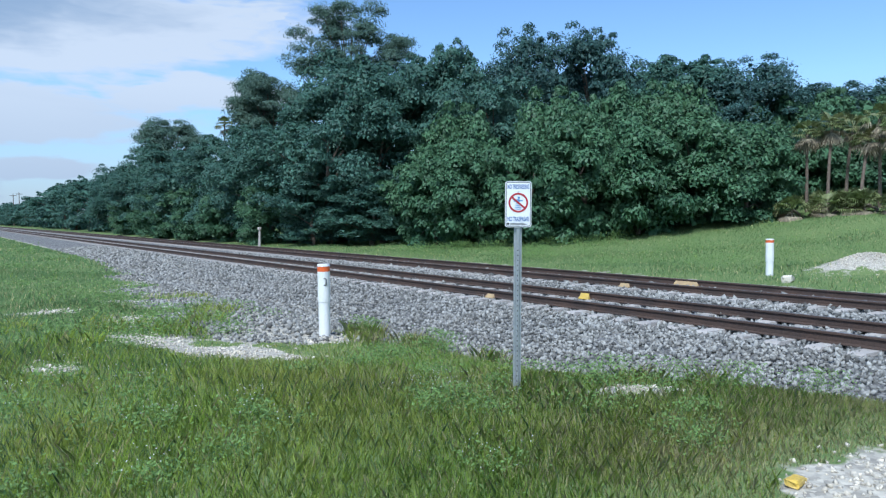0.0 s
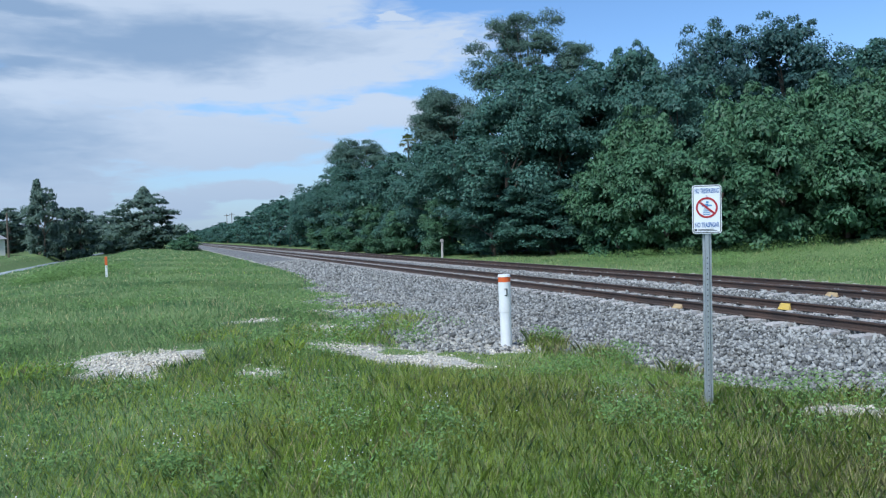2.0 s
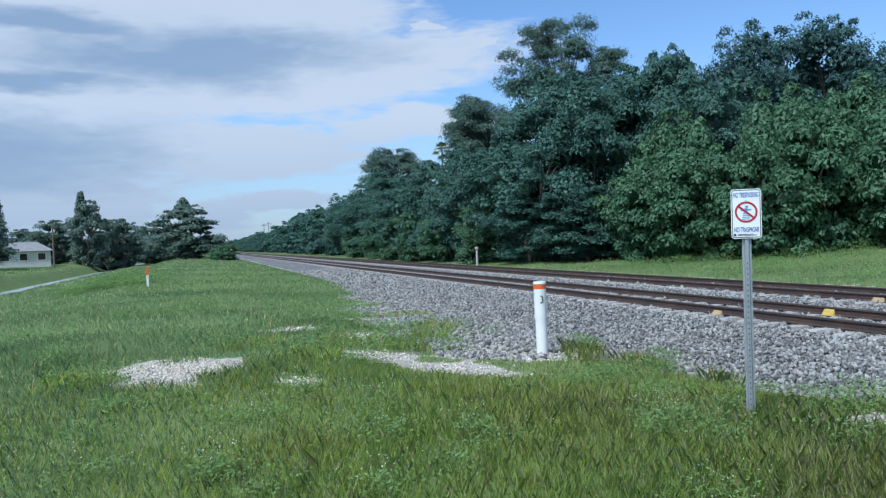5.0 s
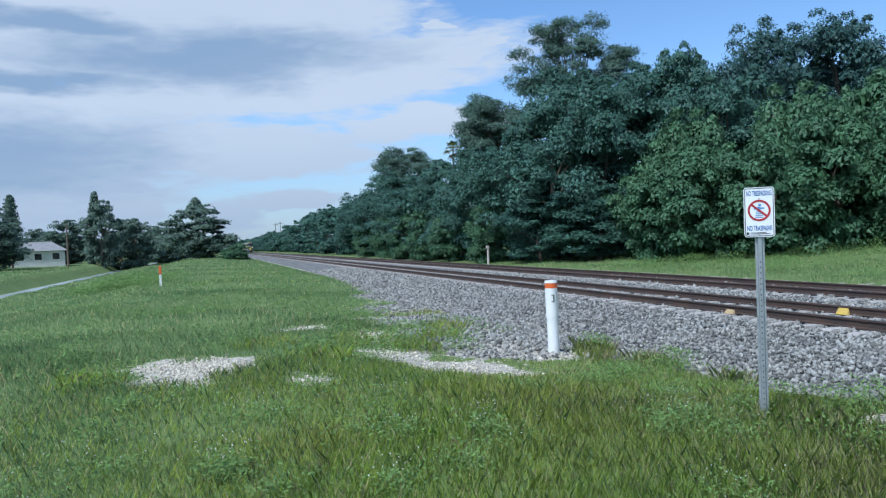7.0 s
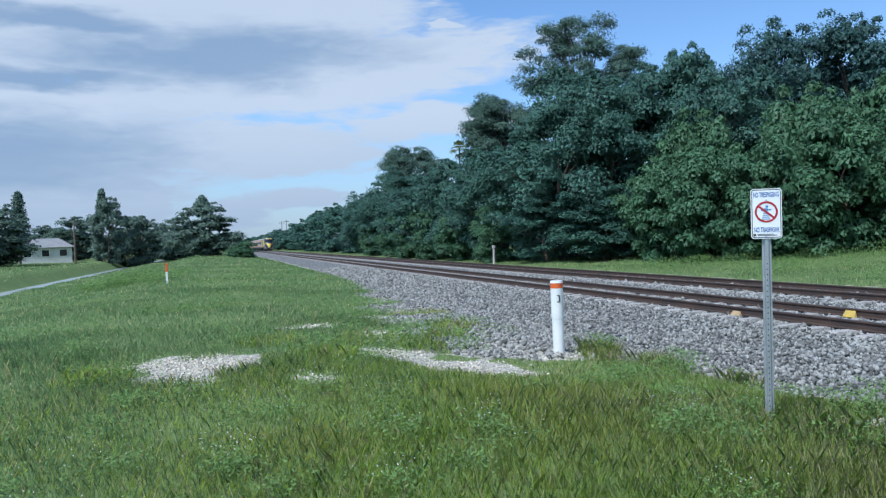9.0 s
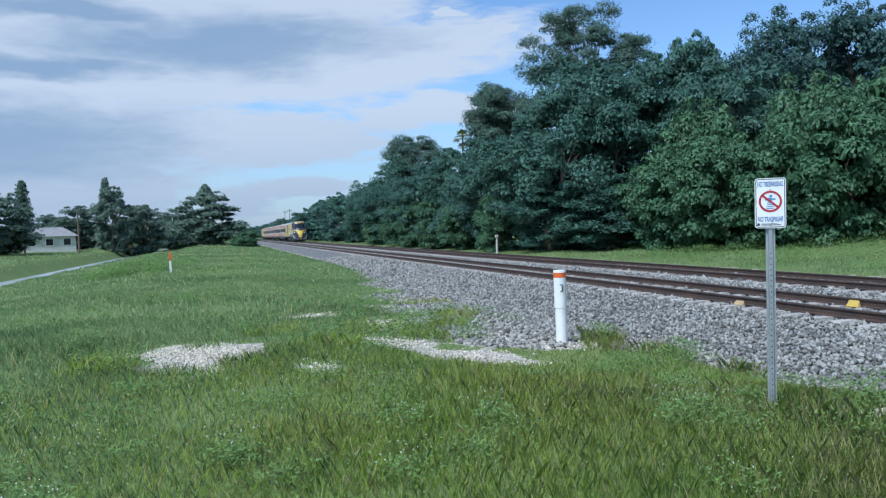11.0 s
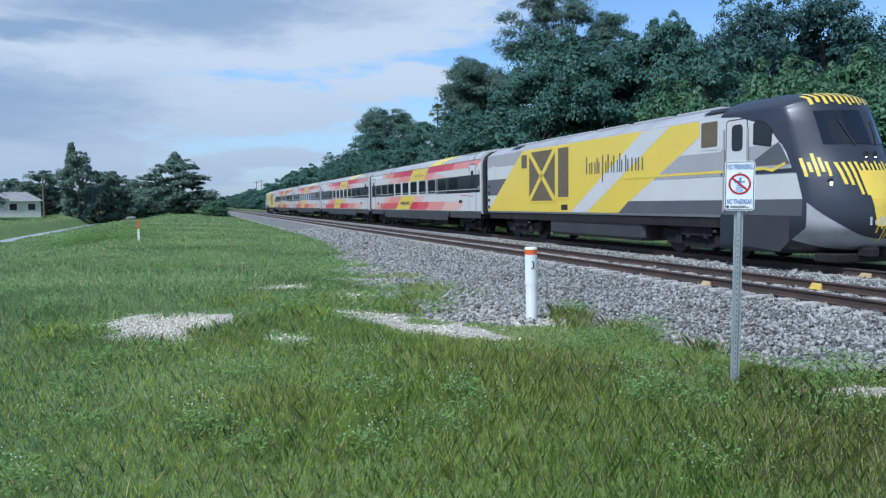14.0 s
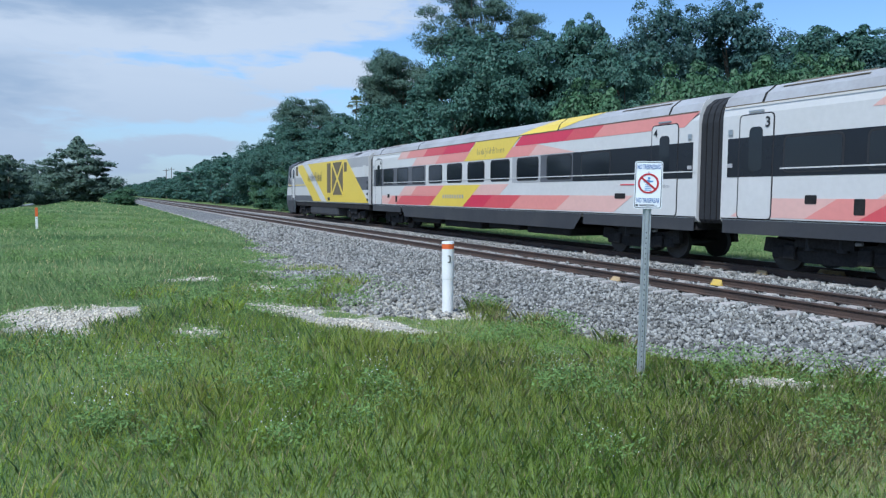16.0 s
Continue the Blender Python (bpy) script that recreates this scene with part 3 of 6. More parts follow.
# ---- trees ----
def leaf_cloud(rs, puffs, per, leaf, flat=0.75, droop=0.0, wide=0.36):
    """Small pointed leaves over the outer shells of the puffs (x, y, z, radius)."""
    k = len(puffs)
    n = k * per
    c = np.repeat(puffs[:, :3], per, 0)
    r = np.repeat(puffs[:, 3], per)
    d = rs.normal(size=(n, 3))
    d /= np.linalg.norm(d, axis=1, keepdims=True)
    d[:, 2] = np.where(d[:, 2] < -0.35, -d[:, 2] * 0.8, d[:, 2])
    pos = c + d * (r * np.clip(rs.normal(0.84, 0.2, n), 0.3, 1.3))[:, None] * np.array([1, 1, flat])
    nor = d * 1.0 + rs.normal(size=(n, 3)) * 0.36 + np.array([0, 0, 0.3])
    nor /= np.linalg.norm(nor, axis=1, keepdims=True)
    t = np.cross(nor, rs.normal(size=(n, 3)))
    t /= np.linalg.norm(t, axis=1, keepdims=True)
    t[:, 2] -= droop
    b = np.cross(nor, t)
    ln = (leaf * rs.uniform(0.6, 1.35, n))[:, None]
    w = ln * wide
    return np.stack([pos - t * ln * 0.4 - b * w, pos - t * ln * 0.4 + b * w, pos + t * ln * 0.7], 1)


def trunk_part(tree, rs, height, radius, tips, mat=None, lean=0.0):
    bm = bmesh.new()
    pts = [Vector((0, 0, -0.4))]
    for k in range(1, 6):
        q = k / 5
        pts.append(Vector((lean * q * height + rs.uniform(-0.2, 0.2), rs.uniform(-0.2, 0.2), q * height * 0.85)))
    for k in range(5):
        tube(bm, pts[k], pts[k + 1], radius * (1 - 0.16 * k), radius * (1 - 0.16 * (k + 1)), 8)
    for tip in tips:
        tip = Vector(tip)
        k = min(4, max(1, int(tip.z / height * 4)))
        base = pts[k].lerp(pts[min(5, k + 1)], 0.3)
        if base.z > tip.z:
            base = pts[max(1, k - 1)]
        mid = base.lerp(tip, 0.5) + Vector((0, 0, 0.3))
        tube(bm, base, mid, radius * 0.38, radius * 0.24, 6)
        tube(bm, mid, tip, radius * 0.24, radius * 0.07, 6)
    part("trunk", bm, mat or BARK, tree, "grey-brown trunk and limbs")


def broad_tree(name, seed, height, half, mat, label, category, low=0.02, npuff=105, per=310, leaf=0.165, cover=2.2, group=""):
    rs = np.random.RandomState(seed)
    tree = tagged(empty(name), label, category, group)
    c = []
    zc, hz = height * (1 + low) / 2, height * (1 - low) / 2
    while len(c) < npuff:
        d = rs.normal(size=3)
        d /= np.linalg.norm(d)
        rr = rs.uniform(0.45, 1.0) ** 0.5
        lump = 1 + 0.22 * math.sin(3 * math.atan2(d[1], d[0]) + seed) + 0.12 * math.sin(5 * d[2] + seed * 2)
        p = np.array([d[0] * half * lump * rr, d[1] * half * lump * rr, zc + d[2] * hz * rr])
        rad = rs.uniform(0.2, 1.0) ** 0.8 * half * 0.34
        if p[2] + rad * 0.7 > height:
            p[2] = height - rad * 0.7
        if p[2] < -0.2 * rad:
            continue
        c.append((*p, rad))
    puffs = np.array(c)
    spikes = puffs[np.argsort(-puffs[:, 2])[:10]].copy()
    spikes[:, 2] += spikes[:, 3] * 0.9
    spikes[:, :2] += rs.uniform(-0.4, 0.4, (10, 2))
    spikes[:, 3] *= 0.4
    q = leaf_cloud(rs, puffs, per, leaf)
    q2 = leaf_cloud(rs, spikes, per // 3, leaf)
    inner = puffs.copy()
    inner[:, :2] *= 0.7
    inner[:, 3] *= 0.8
    q3 = leaf_cloud(rs, inner, max(6, per // 16), leaf * 2.6)
    soup("crown", np.concatenate([q, q2, q3]), mat, tree)
    trunk_part(tree, rs, height * 0.8, 0.05 + height * 0.018, puffs[rs.choice(len(puffs), 9, False), :3])
    return tree


def pine_tree(name, seed, height, half, label):
    rs = np.random.RandomState(seed)
    tree = tagged(empty(name), label, "pine tree")
    tips, puffs = [], []
    for k in range(42):
        r_ = half * math.sqrt(rs.uniform(0.02, 1.0))
        a_ = rs.uniform(0, 2 * math.pi)
        z = height * (0.98 - 0.20 * (r_ / half) ** 2.2 - rs.uniform(0, 1) ** 1.6 * 0.26)
        tip = (r_ * math.cos(a_), r_ * math.sin(a_), z)
        tips.append(tip)
        for j in range(4):
            puffs.append((tip[0] + rs.uniform(-0.9, 0.9), tip[1] + rs.uniform(-0.9, 0.9), z + rs.uniform(-0.3, 0.6), rs.uniform(0.6, 1.15)))
    soup("crown", leaf_cloud(rs, np.array(puffs), 190, 0.30, 0.6, 0.0, 0.12), NEEDLE, tree)
    trunk_part(tree, rs, height, 0.3, tips)
    return tree


def conifer_tree(name, seed, height, half, label, low=0.2):
    rs = np.random.RandomState(seed)
    tree = tagged(empty(name), label, "conifer")
    puffs = []
    for k in range(24):
        z = height * (low + (0.98 - low) * k / 23)
        r = (half * (1 - (k / 23) ** 1.2) + 0.15) * rs.uniform(0.75, 1.2)
        for j in range(6):
            a_ = j * math.pi / 3 + k
            puffs.append((r * 0.75 * math.cos(a_), r * 0.75 * math.sin(a_), z + rs.uniform(-0.25, 0.25), 0.3 + 0.35 * r))
    soup("crown", leaf_cloud(rs, np.array(puffs), 30, 0.3, 0.5), LEAF_HAZED, tree)
    bm = bmesh.new()
    tube(bm, (0, 0, -0.3), (0, 0, height * 0.96), 0.18, 0.03, 8)
    part("trunk", bm, BARK, tree)
    return tree


def palm_tree(name, seed, height, label, dead=0.5):
    rs = np.random.RandomState(seed)
    tree = tagged(empty(name), label, "palm tree", "cabbage palms on the berm")
    bm = bmesh.new()
    lean = rs.uniform(-1.1, 1.1)
    for k in range(6):
        tube(bm, (lean * (k / 6) ** 2, 0, height * k / 6 - (0.4 if k == 0 else 0)), (lean * ((k + 1) / 6) ** 2, 0, height * (k + 1) / 6), 0.095 - 0.005 * k, 0.09 - 0.005 * k, 10)
    part("trunk", bm, BARK, tree)
    for mat, n, lo, hi in ((PALM, 20, -0.2, 1.2), (PALM_DEAD, int(16 * dead * 2), -1.3, -0.3)):
        quads = []
        for k in range(n):
            a_, e_ = rs.uniform(0, 2 * math.pi), rs.uniform(lo, hi)
            d = np.array([math.cos(a_) * math.cos(e_), math.sin(a_) * math.cos(e_), math.sin(e_)])
            side = np.cross(d, (0, 0, 1.0))
            side /= np.linalg.norm(side)
            up = np.cross(side, d)
            hub = np.array([lean, 0, height]) + d * 0.5
            for j in range(13):
                f = (j - 6) / 6 * 1.35
                dd = d * math.cos(f) + side * math.sin(f)
                tip = hub + dd * rs.uniform(0.5, 0.75) + np.array([0, 0, -0.18 * abs(f) - 0.12])
                w = np.cross(dd, up) * 0.035
                quads.append([hub - w * 0.4, hub + dd * 0.32 - w, tip, hub + dd * 0.32 + w])
            w = side * 0.02
            s = np.array([lean, 0, height])
            quads.append([s - w, hub - w, hub + w, s + w])
        soup("fronds" if mat is PALM else "dead_fronds", np.array(quads), mat, tree)
    return tree


def spot(az, d):
    x, y = d * math.sin(radians(az)), d * math.cos(radians(az))
    return x, y, float(ground_z(x, y))


def stand(x, y, z, turn=0.0, s=(1, 1, 1)):
    return pose(x, y, z, 0, 0, turn) @ Matrix.Diagonal((*s, 1))


def build_trees():
    rs = np.random.RandomState(11)
    H0 = 10.0
    kinds = {
        "broad": [broad_tree("broadleaf_tree", 21 + k, H0, 3.6, LEAF, "dense dark green broadleaf tree hung with vines", "tree", group="wood beyond the tracks") for k in range(3)],
        "oak": [broad_tree("oak_tree", 31 + k, H0, 4.0, LEAF_DARK, "tall dark oak with a rounded dense crown", "tree", low=0.1, leaf=0.15, group="wood beyond the tracks") for k in range(2)],
        "bush": [broad_tree("thicket_bush", 41 + k, 5.0, 2.8, LEAF_LIGHT, "bright green overgrown thicket bush", "bush", low=-0.12, npuff=90, per=260, leaf=0.165, group="thicket at the foot of the wood") for k in range(3)],
    }
    kinds["far"] = [broad_tree("broadleaf_tree", 61 + k, H0, 3.8, LEAF, "distant dark green broadleaf tree in the wood edge", "tree", low=-0.1, npuff=54, per=150, leaf=0.33, group="wood beyond the tracks") for k in range(2)]
    # these leaves have the haze of distance in their colour
    kinds["farm"] = [broad_tree("oak_tree", 71 + k, H0, 4.0, LEAF_HAZED, "rounded tree beyond the canal, leaf colour paled for distance haze", "tree", low=-0.1, npuff=80, per=150, leaf=0.34, group="trees beyond the canal") for k in range(2)]
    base = {"broad": (H0, 3.6), "oak": (H0, 4.0), "bush": (5.0, 2.8), "far": (H0, 3.8), "farm": (H0, 4.0)}
    used = set()

    def plant(kind, az, d, h, half, k=0):
        x, y, z = spot(az, d)
        hh, ww = base[kind]
        k = k % len(kinds[kind])
        m = stand(x, y, z - 0.05, rs.uniform(0, 360), (half / ww, half / ww, h / hh))
        ob = kinds[kind][k]
        if (kind, k) in used:
            copy_thing(ob, m)
        else:
            used.add((kind, k))
            later.append((ob, m))

    later = []
    # wood beyond the tracks, by bearing from the standpoint, distance, height, half width
    rows = [("broad", 29.2, 51, 5.2, 3.4), ("broad", 24.6, 53, 4.8, 3.0), ("broad", 27, 57, 6, 3.6), ("bush", 34.2, 47, 6.0, 3.0), ("bush", 37.5, 45, 6.5, 3.2), ("bush", 41.5, 43.5, 6.3, 3.2), ("bush", 45.5, 42.5, 6.8, 3.2), ("bush", 49.5, 42.5, 6.6, 3.2), ("bush", 53.5, 43, 6.0, 3.2), ("bush", 57, 44, 5.0, 2.8),
            ("bush", 43.5, 46.5, 8.5, 3.2), ("bush", 48, 46, 8.2, 3.0), ("bush", 52, 47, 7.8, 3.0), ("bush", 36, 48.5, 8.5, 3.0),
            ("broad", 26, 54, 12.0, 4.2), ("broad", 30, 53, 12.8, 4.2), ("broad", 33, 53, 12.5, 4.0), ("broad", 36, 54, 14.6, 3.6), ("broad", 38.8, 52, 11.2, 3.6), ("oak", 41.8, 56, 14.4, 4.4), ("oak", 46.0, 55, 13.6, 4.4), ("broad", 50, 55, 11.0, 4.0), ("broad", 53.8, 54, 10.6, 4.0), ("oak", 57.5, 54, 9.6, 4.2), ("oak", 61.5, 58, 8.3, 4.4), ("oak", 66, 58, 8.0, 4.6),
            ("broad", 23.2, 58, 10.8, 4.0), ("broad", 28, 60, 14.5, 4.6), ("broad", 32, 60, 14.0, 4.6), ("broad", 20.5, 63, 10.2, 3.8), ("broad", 18.3, 70, 9.6, 3.6), ("broad", 16.6, 77, 9.2, 3.8), ("broad", 15.2, 84, 9.6, 3.8), ("broad", 14.0, 92, 11.0, 3.6), ("broad", 12.8, 101, 10.2, 4.0), ("broad", 11.8, 112, 9.6, 4.0), ("broad", 10.8, 122, 10.0, 4.2), ("far", 9.9, 133, 9.4, 4.2), ("far", 9.0, 145, 9.3, 4.4), ("far", 8.2, 160, 9.6, 4.6), ("far", 7.5, 176, 9.0, 4.8), ("far", 6.8, 193, 10.2, 4.8),
            ("bush", 21.2, 58, 4.5, 2.4), ("bush", 18.6, 66, 4.6, 2.6), ("bush", 16.6, 73, 5.0, 2.8), ("bush", 14.8, 82, 5.0, 2.8), ("bush", 13.3, 92, 5.0, 2.8), ("bush", 12.0, 103, 5.0, 3.0),
            ("oak", 69, 60, 8.0, 4.6), ("bush", 59.5, 53, 7.0, 3.2), ("bush", 62.5, 54, 7.0, 3.4), ("bush", 65.5, 54, 6.5, 3.4), ("bush", 68.5, 53, 6.5, 3.4), ("oak", 50, 66, 13.5, 5), ("oak", 56, 66, 10.4, 5), ("oak", 61, 68, 8.8, 5), ("oak", 44, 64, 13, 5), ("oak", 38, 66, 13, 5)]
    for k, (kind, az, d, h, half) in enumerate(rows):
        plant(kind, az, d, h, half, k)
    # the wood goes on along the line into the distance
    y = 205.0
    k = 0
    while y < 900:
        x = 25 + rs.uniform(-1.5, 1.5)
        d = math.hypot(x, y)
        plant("far", math.degrees(math.atan2(x, y)), d, rs.uniform(7.2, 9.2), 5.0, k)
        y += 9 + y * 0.02
        k += 1
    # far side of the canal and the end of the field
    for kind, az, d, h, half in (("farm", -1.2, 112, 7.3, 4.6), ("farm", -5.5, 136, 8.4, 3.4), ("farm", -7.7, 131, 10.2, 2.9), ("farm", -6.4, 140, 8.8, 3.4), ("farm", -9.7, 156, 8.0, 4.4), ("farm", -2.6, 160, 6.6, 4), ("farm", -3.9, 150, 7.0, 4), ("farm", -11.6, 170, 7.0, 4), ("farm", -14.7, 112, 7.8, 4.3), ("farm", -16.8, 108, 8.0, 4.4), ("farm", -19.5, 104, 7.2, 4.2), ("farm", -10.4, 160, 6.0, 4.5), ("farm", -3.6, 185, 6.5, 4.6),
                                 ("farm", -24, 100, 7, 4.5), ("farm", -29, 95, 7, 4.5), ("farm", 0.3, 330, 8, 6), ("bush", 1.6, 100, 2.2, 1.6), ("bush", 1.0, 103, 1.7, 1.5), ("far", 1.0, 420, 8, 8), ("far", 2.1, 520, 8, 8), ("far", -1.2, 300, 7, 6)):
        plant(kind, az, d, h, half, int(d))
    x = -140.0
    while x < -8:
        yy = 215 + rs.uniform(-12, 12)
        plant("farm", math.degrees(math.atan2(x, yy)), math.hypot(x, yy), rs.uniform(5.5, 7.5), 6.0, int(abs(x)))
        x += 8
    for ob, m in later:
        ob.matrix_world = m
    x, y, z = spot(27.7, 66)
    pine_tree("pine_tree", 7, 20.4, 5.2, "tall slash pine with an open layered crown").matrix_world = stand(x, y, z)
    x, y, z = spot(21.6, 66)
    pine_tree("pine_tree", 8, 15.2, 3.0, "slash pine with a ragged open crown").matrix_world = stand(x, y, z)
    x, y, z = spot(14.2, 95)
    pine_tree("pine_tree", 9, 14.0, 3.6, "thin wispy pine above the wood").matrix_world = stand(x, y, z)
    for k, (az, d, h, half, low) in enumerate(((-13.2, 120, 10.2, 1.2, 0.4), (-8.05, 136, 12.2, 0.8, 0.6), (-1.3, 117, 9.0, 1.4, 0.76))):
        x, y, z = spot(az, d)
        conifer_tree("norfolk_pine", 9 + k, h, half, "narrow tiered conifer rising behind rounded trees", low).matrix_world = stand(x, y, z)
    x, y, z = spot(18.2, 71)
    palm_tree("palm_tree", 3, 10.6, "slim palm rising out of the wood", 0.1).matrix_world = stand(x, y, z)
    for k, (az, d, h) in enumerate(((61.0, 44.5, 4.2), (62.3, 44, 4.6), (63.4, 45.5, 4.4), (64.3, 44, 3.7), (65.4, 44.5, 4.6), (66.8, 44, 3.8))):
        x, y, z = spot(az, d)
        palm_tree("palm_tree", 50 + k, h, "cabbage palm with brown hanging dead fronds", 0.4).matrix_world = stand(x, y, z)
    first = None
    for k, (az, d) in enumerate(((60.6, 43), (61.6, 43.5), (62.6, 43), (63.5, 44), (64.4, 43), (65.3, 43.5), (66.3, 43), (61.1, 45), (63.0, 45.5), (64.9, 45))):
        x, y, z = spot(az, d)
        m = stand(x, y, z, 67 * k)
        if first is None:
            first = (tagged(palm_tree("palmetto", 90, 0.35, "low saw palmetto clump with dry fronds", 0.5), "", "palmetto", "palmetto scrub"), m)
        else:
            copy_thing(first[0], m)
    first[0].matrix_world = first[1]


build_trees()


# ---- sign, marker pipes, stake, posts ----
def text_mesh(body, size, mat, parent, name="lettering", m=None, label=""):
    cu = bpy.data.curves.new(name, "FONT")
    cu.body, cu.size, cu.align_x, cu.align_y, cu.extrude, cu.offset = body, size, "CENTER", "CENTER", 0.0008, size * 0.018
    tmp = bpy.data.objects.new(name, cu)
    scene.collection.objects.link(tmp)
    bpy.context.view_layer.update()
    me = bpy.data.meshes.new_from_object(tmp.evaluated_get(bpy.context.evaluated_depsgraph_get()))
    bpy.data.objects.remove(tmp)
    bpy.data.curves.remove(cu)
    me.materials.clear()
    me.materials.append(mat)
    ob = new(name, me)
    ob.parent = parent
    if m is not None:
        ob.matrix_local = m
    if label:
        ob["label"] = label
    return ob


def rounded_plate(bm, w, h, r, y0, y1, cx=0.0, cz=0.0):
    out = []
    for sx, sz, a0 in ((1, 1, 0), (-1, 1, 90), (-1, -1, 180), (1, -1, 270)):
        for k in range(5):
            a_ = radians(a0 + 22.5 * k)
            out.append((cx + sx * (w / 2 - r) + r * math.cos(a_), cz + sz * (h / 2 - r) + r * math.sin(a_)))
    return bar_prism(bm, out, y0, y1)


def ring(bm, r0, r1, y0, y1, cx, cz, seg=40):
    vs = []
    for k in range(seg):
        a_ = 2 * math.pi * k / seg
        c, s = math.cos(a_), math.sin(a_)
        vs.append([bm.verts.new((cx + r * c, y, cz + r * s)) for r, y in ((r0, y0), (r1, y0), (r1, y1), (r0, y1))])
    for k in range(seg):
        p, q = vs[k], vs[(k + 1) % seg]
        for j in range(4):
            bm.faces.new((p[j], p[(j + 1) % 4], q[(j + 1) % 4], q[j]))
    return bm


def warning_sign():
    gz = float(ground_z(4.77, 5.65))
    s = tagged(empty("warning_sign", pose(4.79, 5.63, gz, 0, 0.6, -37)), "white no trespassing sign on a galvanized steel post", "sign")
    # U-channel post with punched holes
    bm = bmesh.new()
    U = [(-0.040, 0.0), (-0.040, -0.006), (-0.022, -0.006), (-0.016, -0.030), (0.016, -0.030), (0.022, -0.006), (0.040, -0.006), (0.040, 0.0), (0.018, 0.0), (0.012, -0.024), (-0.012, -0.024), (-0.018, 0.0)]
    top = 2.20 - gz
    a_ = [bm.verts.new((x, y + 0.03, -0.3)) for x, y in U]
    b_ = [bm.verts.new((x, y + 0.03, top)) for x, y in U]
    for k in range(len(U)):
        bm.faces.new((a_[k], a_[(k + 1) % len(U)], b_[(k + 1) % len(U)], b_[k]))
    bm.faces.new(b_)
    part("post", bm, GALV, s, "galvanized steel U-channel post with punched holes")
    hole = part("punched_hole", box(bmesh.new(), -0.0045, 0.0045, -0.0015, 0.004, 0, 0.012), BLACK, s)
    hole.location.z = 0.1
    for k in range(1, 27):
        h2 = new("punched_hole", hole.data)
        h2.parent = s
        h2.location.z = 0.1 + 0.0508 * k
    cz = (2.245 + 1.787) / 2 - gz
    w, h = 0.262, 0.458
    panel = part("panel", rounded_plate(bmesh.new(), w, h, 0.025, -0.012, -0.004, 0, cz), SIGN_WHITE, s, "white reflective panel with a black border")
    # border line
    bm = bmesh.new()
    for (ww, hh, rr) in ((w - 0.014, h - 0.014, 0.021),):
        outer, inner = [], []
        for sx, sz, a0 in ((1, 1, 0), (-1, 1, 90), (-1, -1, 180), (1, -1, 270)):
            for k in range(5):
                an = radians(a0 + 22.5 * k)
                for lst, q in ((outer, 0.0), (inner, 0.0065)):
                    lst.append(bm.verts.new((sx * (ww / 2 - rr) + (rr - q) * math.cos(an), -0.0132, cz + sz * (hh / 2 - rr) + (rr - q) * math.sin(an))))
        n = len(outer)
        for k in range(n):
            bm.faces.new((outer[k], outer[(k + 1) % n], inner[(k + 1) % n], inner[k]))
    part("border", bm, BLACK, panel)
    for body, zz in (("NO TRESPASSING", 0.172), ("NO TRASPASAR", -0.150)):
        t = text_mesh(body, 0.064, SIGN_BLUE, panel, "lettering")
        wid = max(v.co.x for v in t.data.vertices) - min(v.co.x for v in t.data.vertices)
        k = 0.215 / wid
        t.matrix_local = pose(0, -0.0135, cz + zz, 90) @ Matrix.Diagonal((k, 1.0, 1, 1))
    # prohibition roundel
    part("roundel", ring(bmesh.new(), 0.080, 0.098, -0.0150, -0.0128, 0, cz + 0.016), SIGN_RED, panel, "dark red prohibition ring")
    bm = bmesh.new()
    box(bm, -0.085, 0.085, -0.0155, -0.0146, -0.009, 0.009)
    sl = part("slash", bm, SIGN_RED, panel)
    sl.matrix_local = pose(0, 0, cz + 0.016, 0, 40, 0)
    # plain pictogram: track bars and an angled blue shape
    bm = bmesh.new()
    for k in range(4):
        box(bm, -0.036 + 0.003 * k, 0.030 - 0.003 * k, -0.0140, -0.0130, cz - 0.052 + 0.017 * k, cz - 0.045 + 0.017 * k)
    for x0, x1, z0, z1 in ((-0.018, 0.012, 0.012, 0.050), (-0.006, 0.016, 0.055, 0.075), (-0.045, -0.015, 0.026, 0.038), (0.010, 0.044, 0.030, 0.042)):
        box(bm, x0, x1, -0.0142, -0.0131, cz + z0, cz + z1)
    part("pictogram", bm, material("pale_blue_print", (0.08, 0.25, 0.5), 0.5, vary=0.05), panel)
    bm = bmesh.new()
    box(bm, -0.078, 0.088, -0.0138, -0.013, cz - 0.203, cz - 0.197)
    box(bm, -0.078, 0.060, -0.0138, -0.013, cz - 0.192, cz - 0.187)
    box(bm, -0.112, -0.090, -0.0138, -0.013, cz - 0.206, cz - 0.184)
    part("small_print", bm, BLACK, panel)
    for zz in (cz + 0.125, cz - 0.205):
        part("bolt", tube(bmesh.new(), (0, -0.018, zz), (0, -0.012, zz), 0.006, seg=8), GALV, panel)


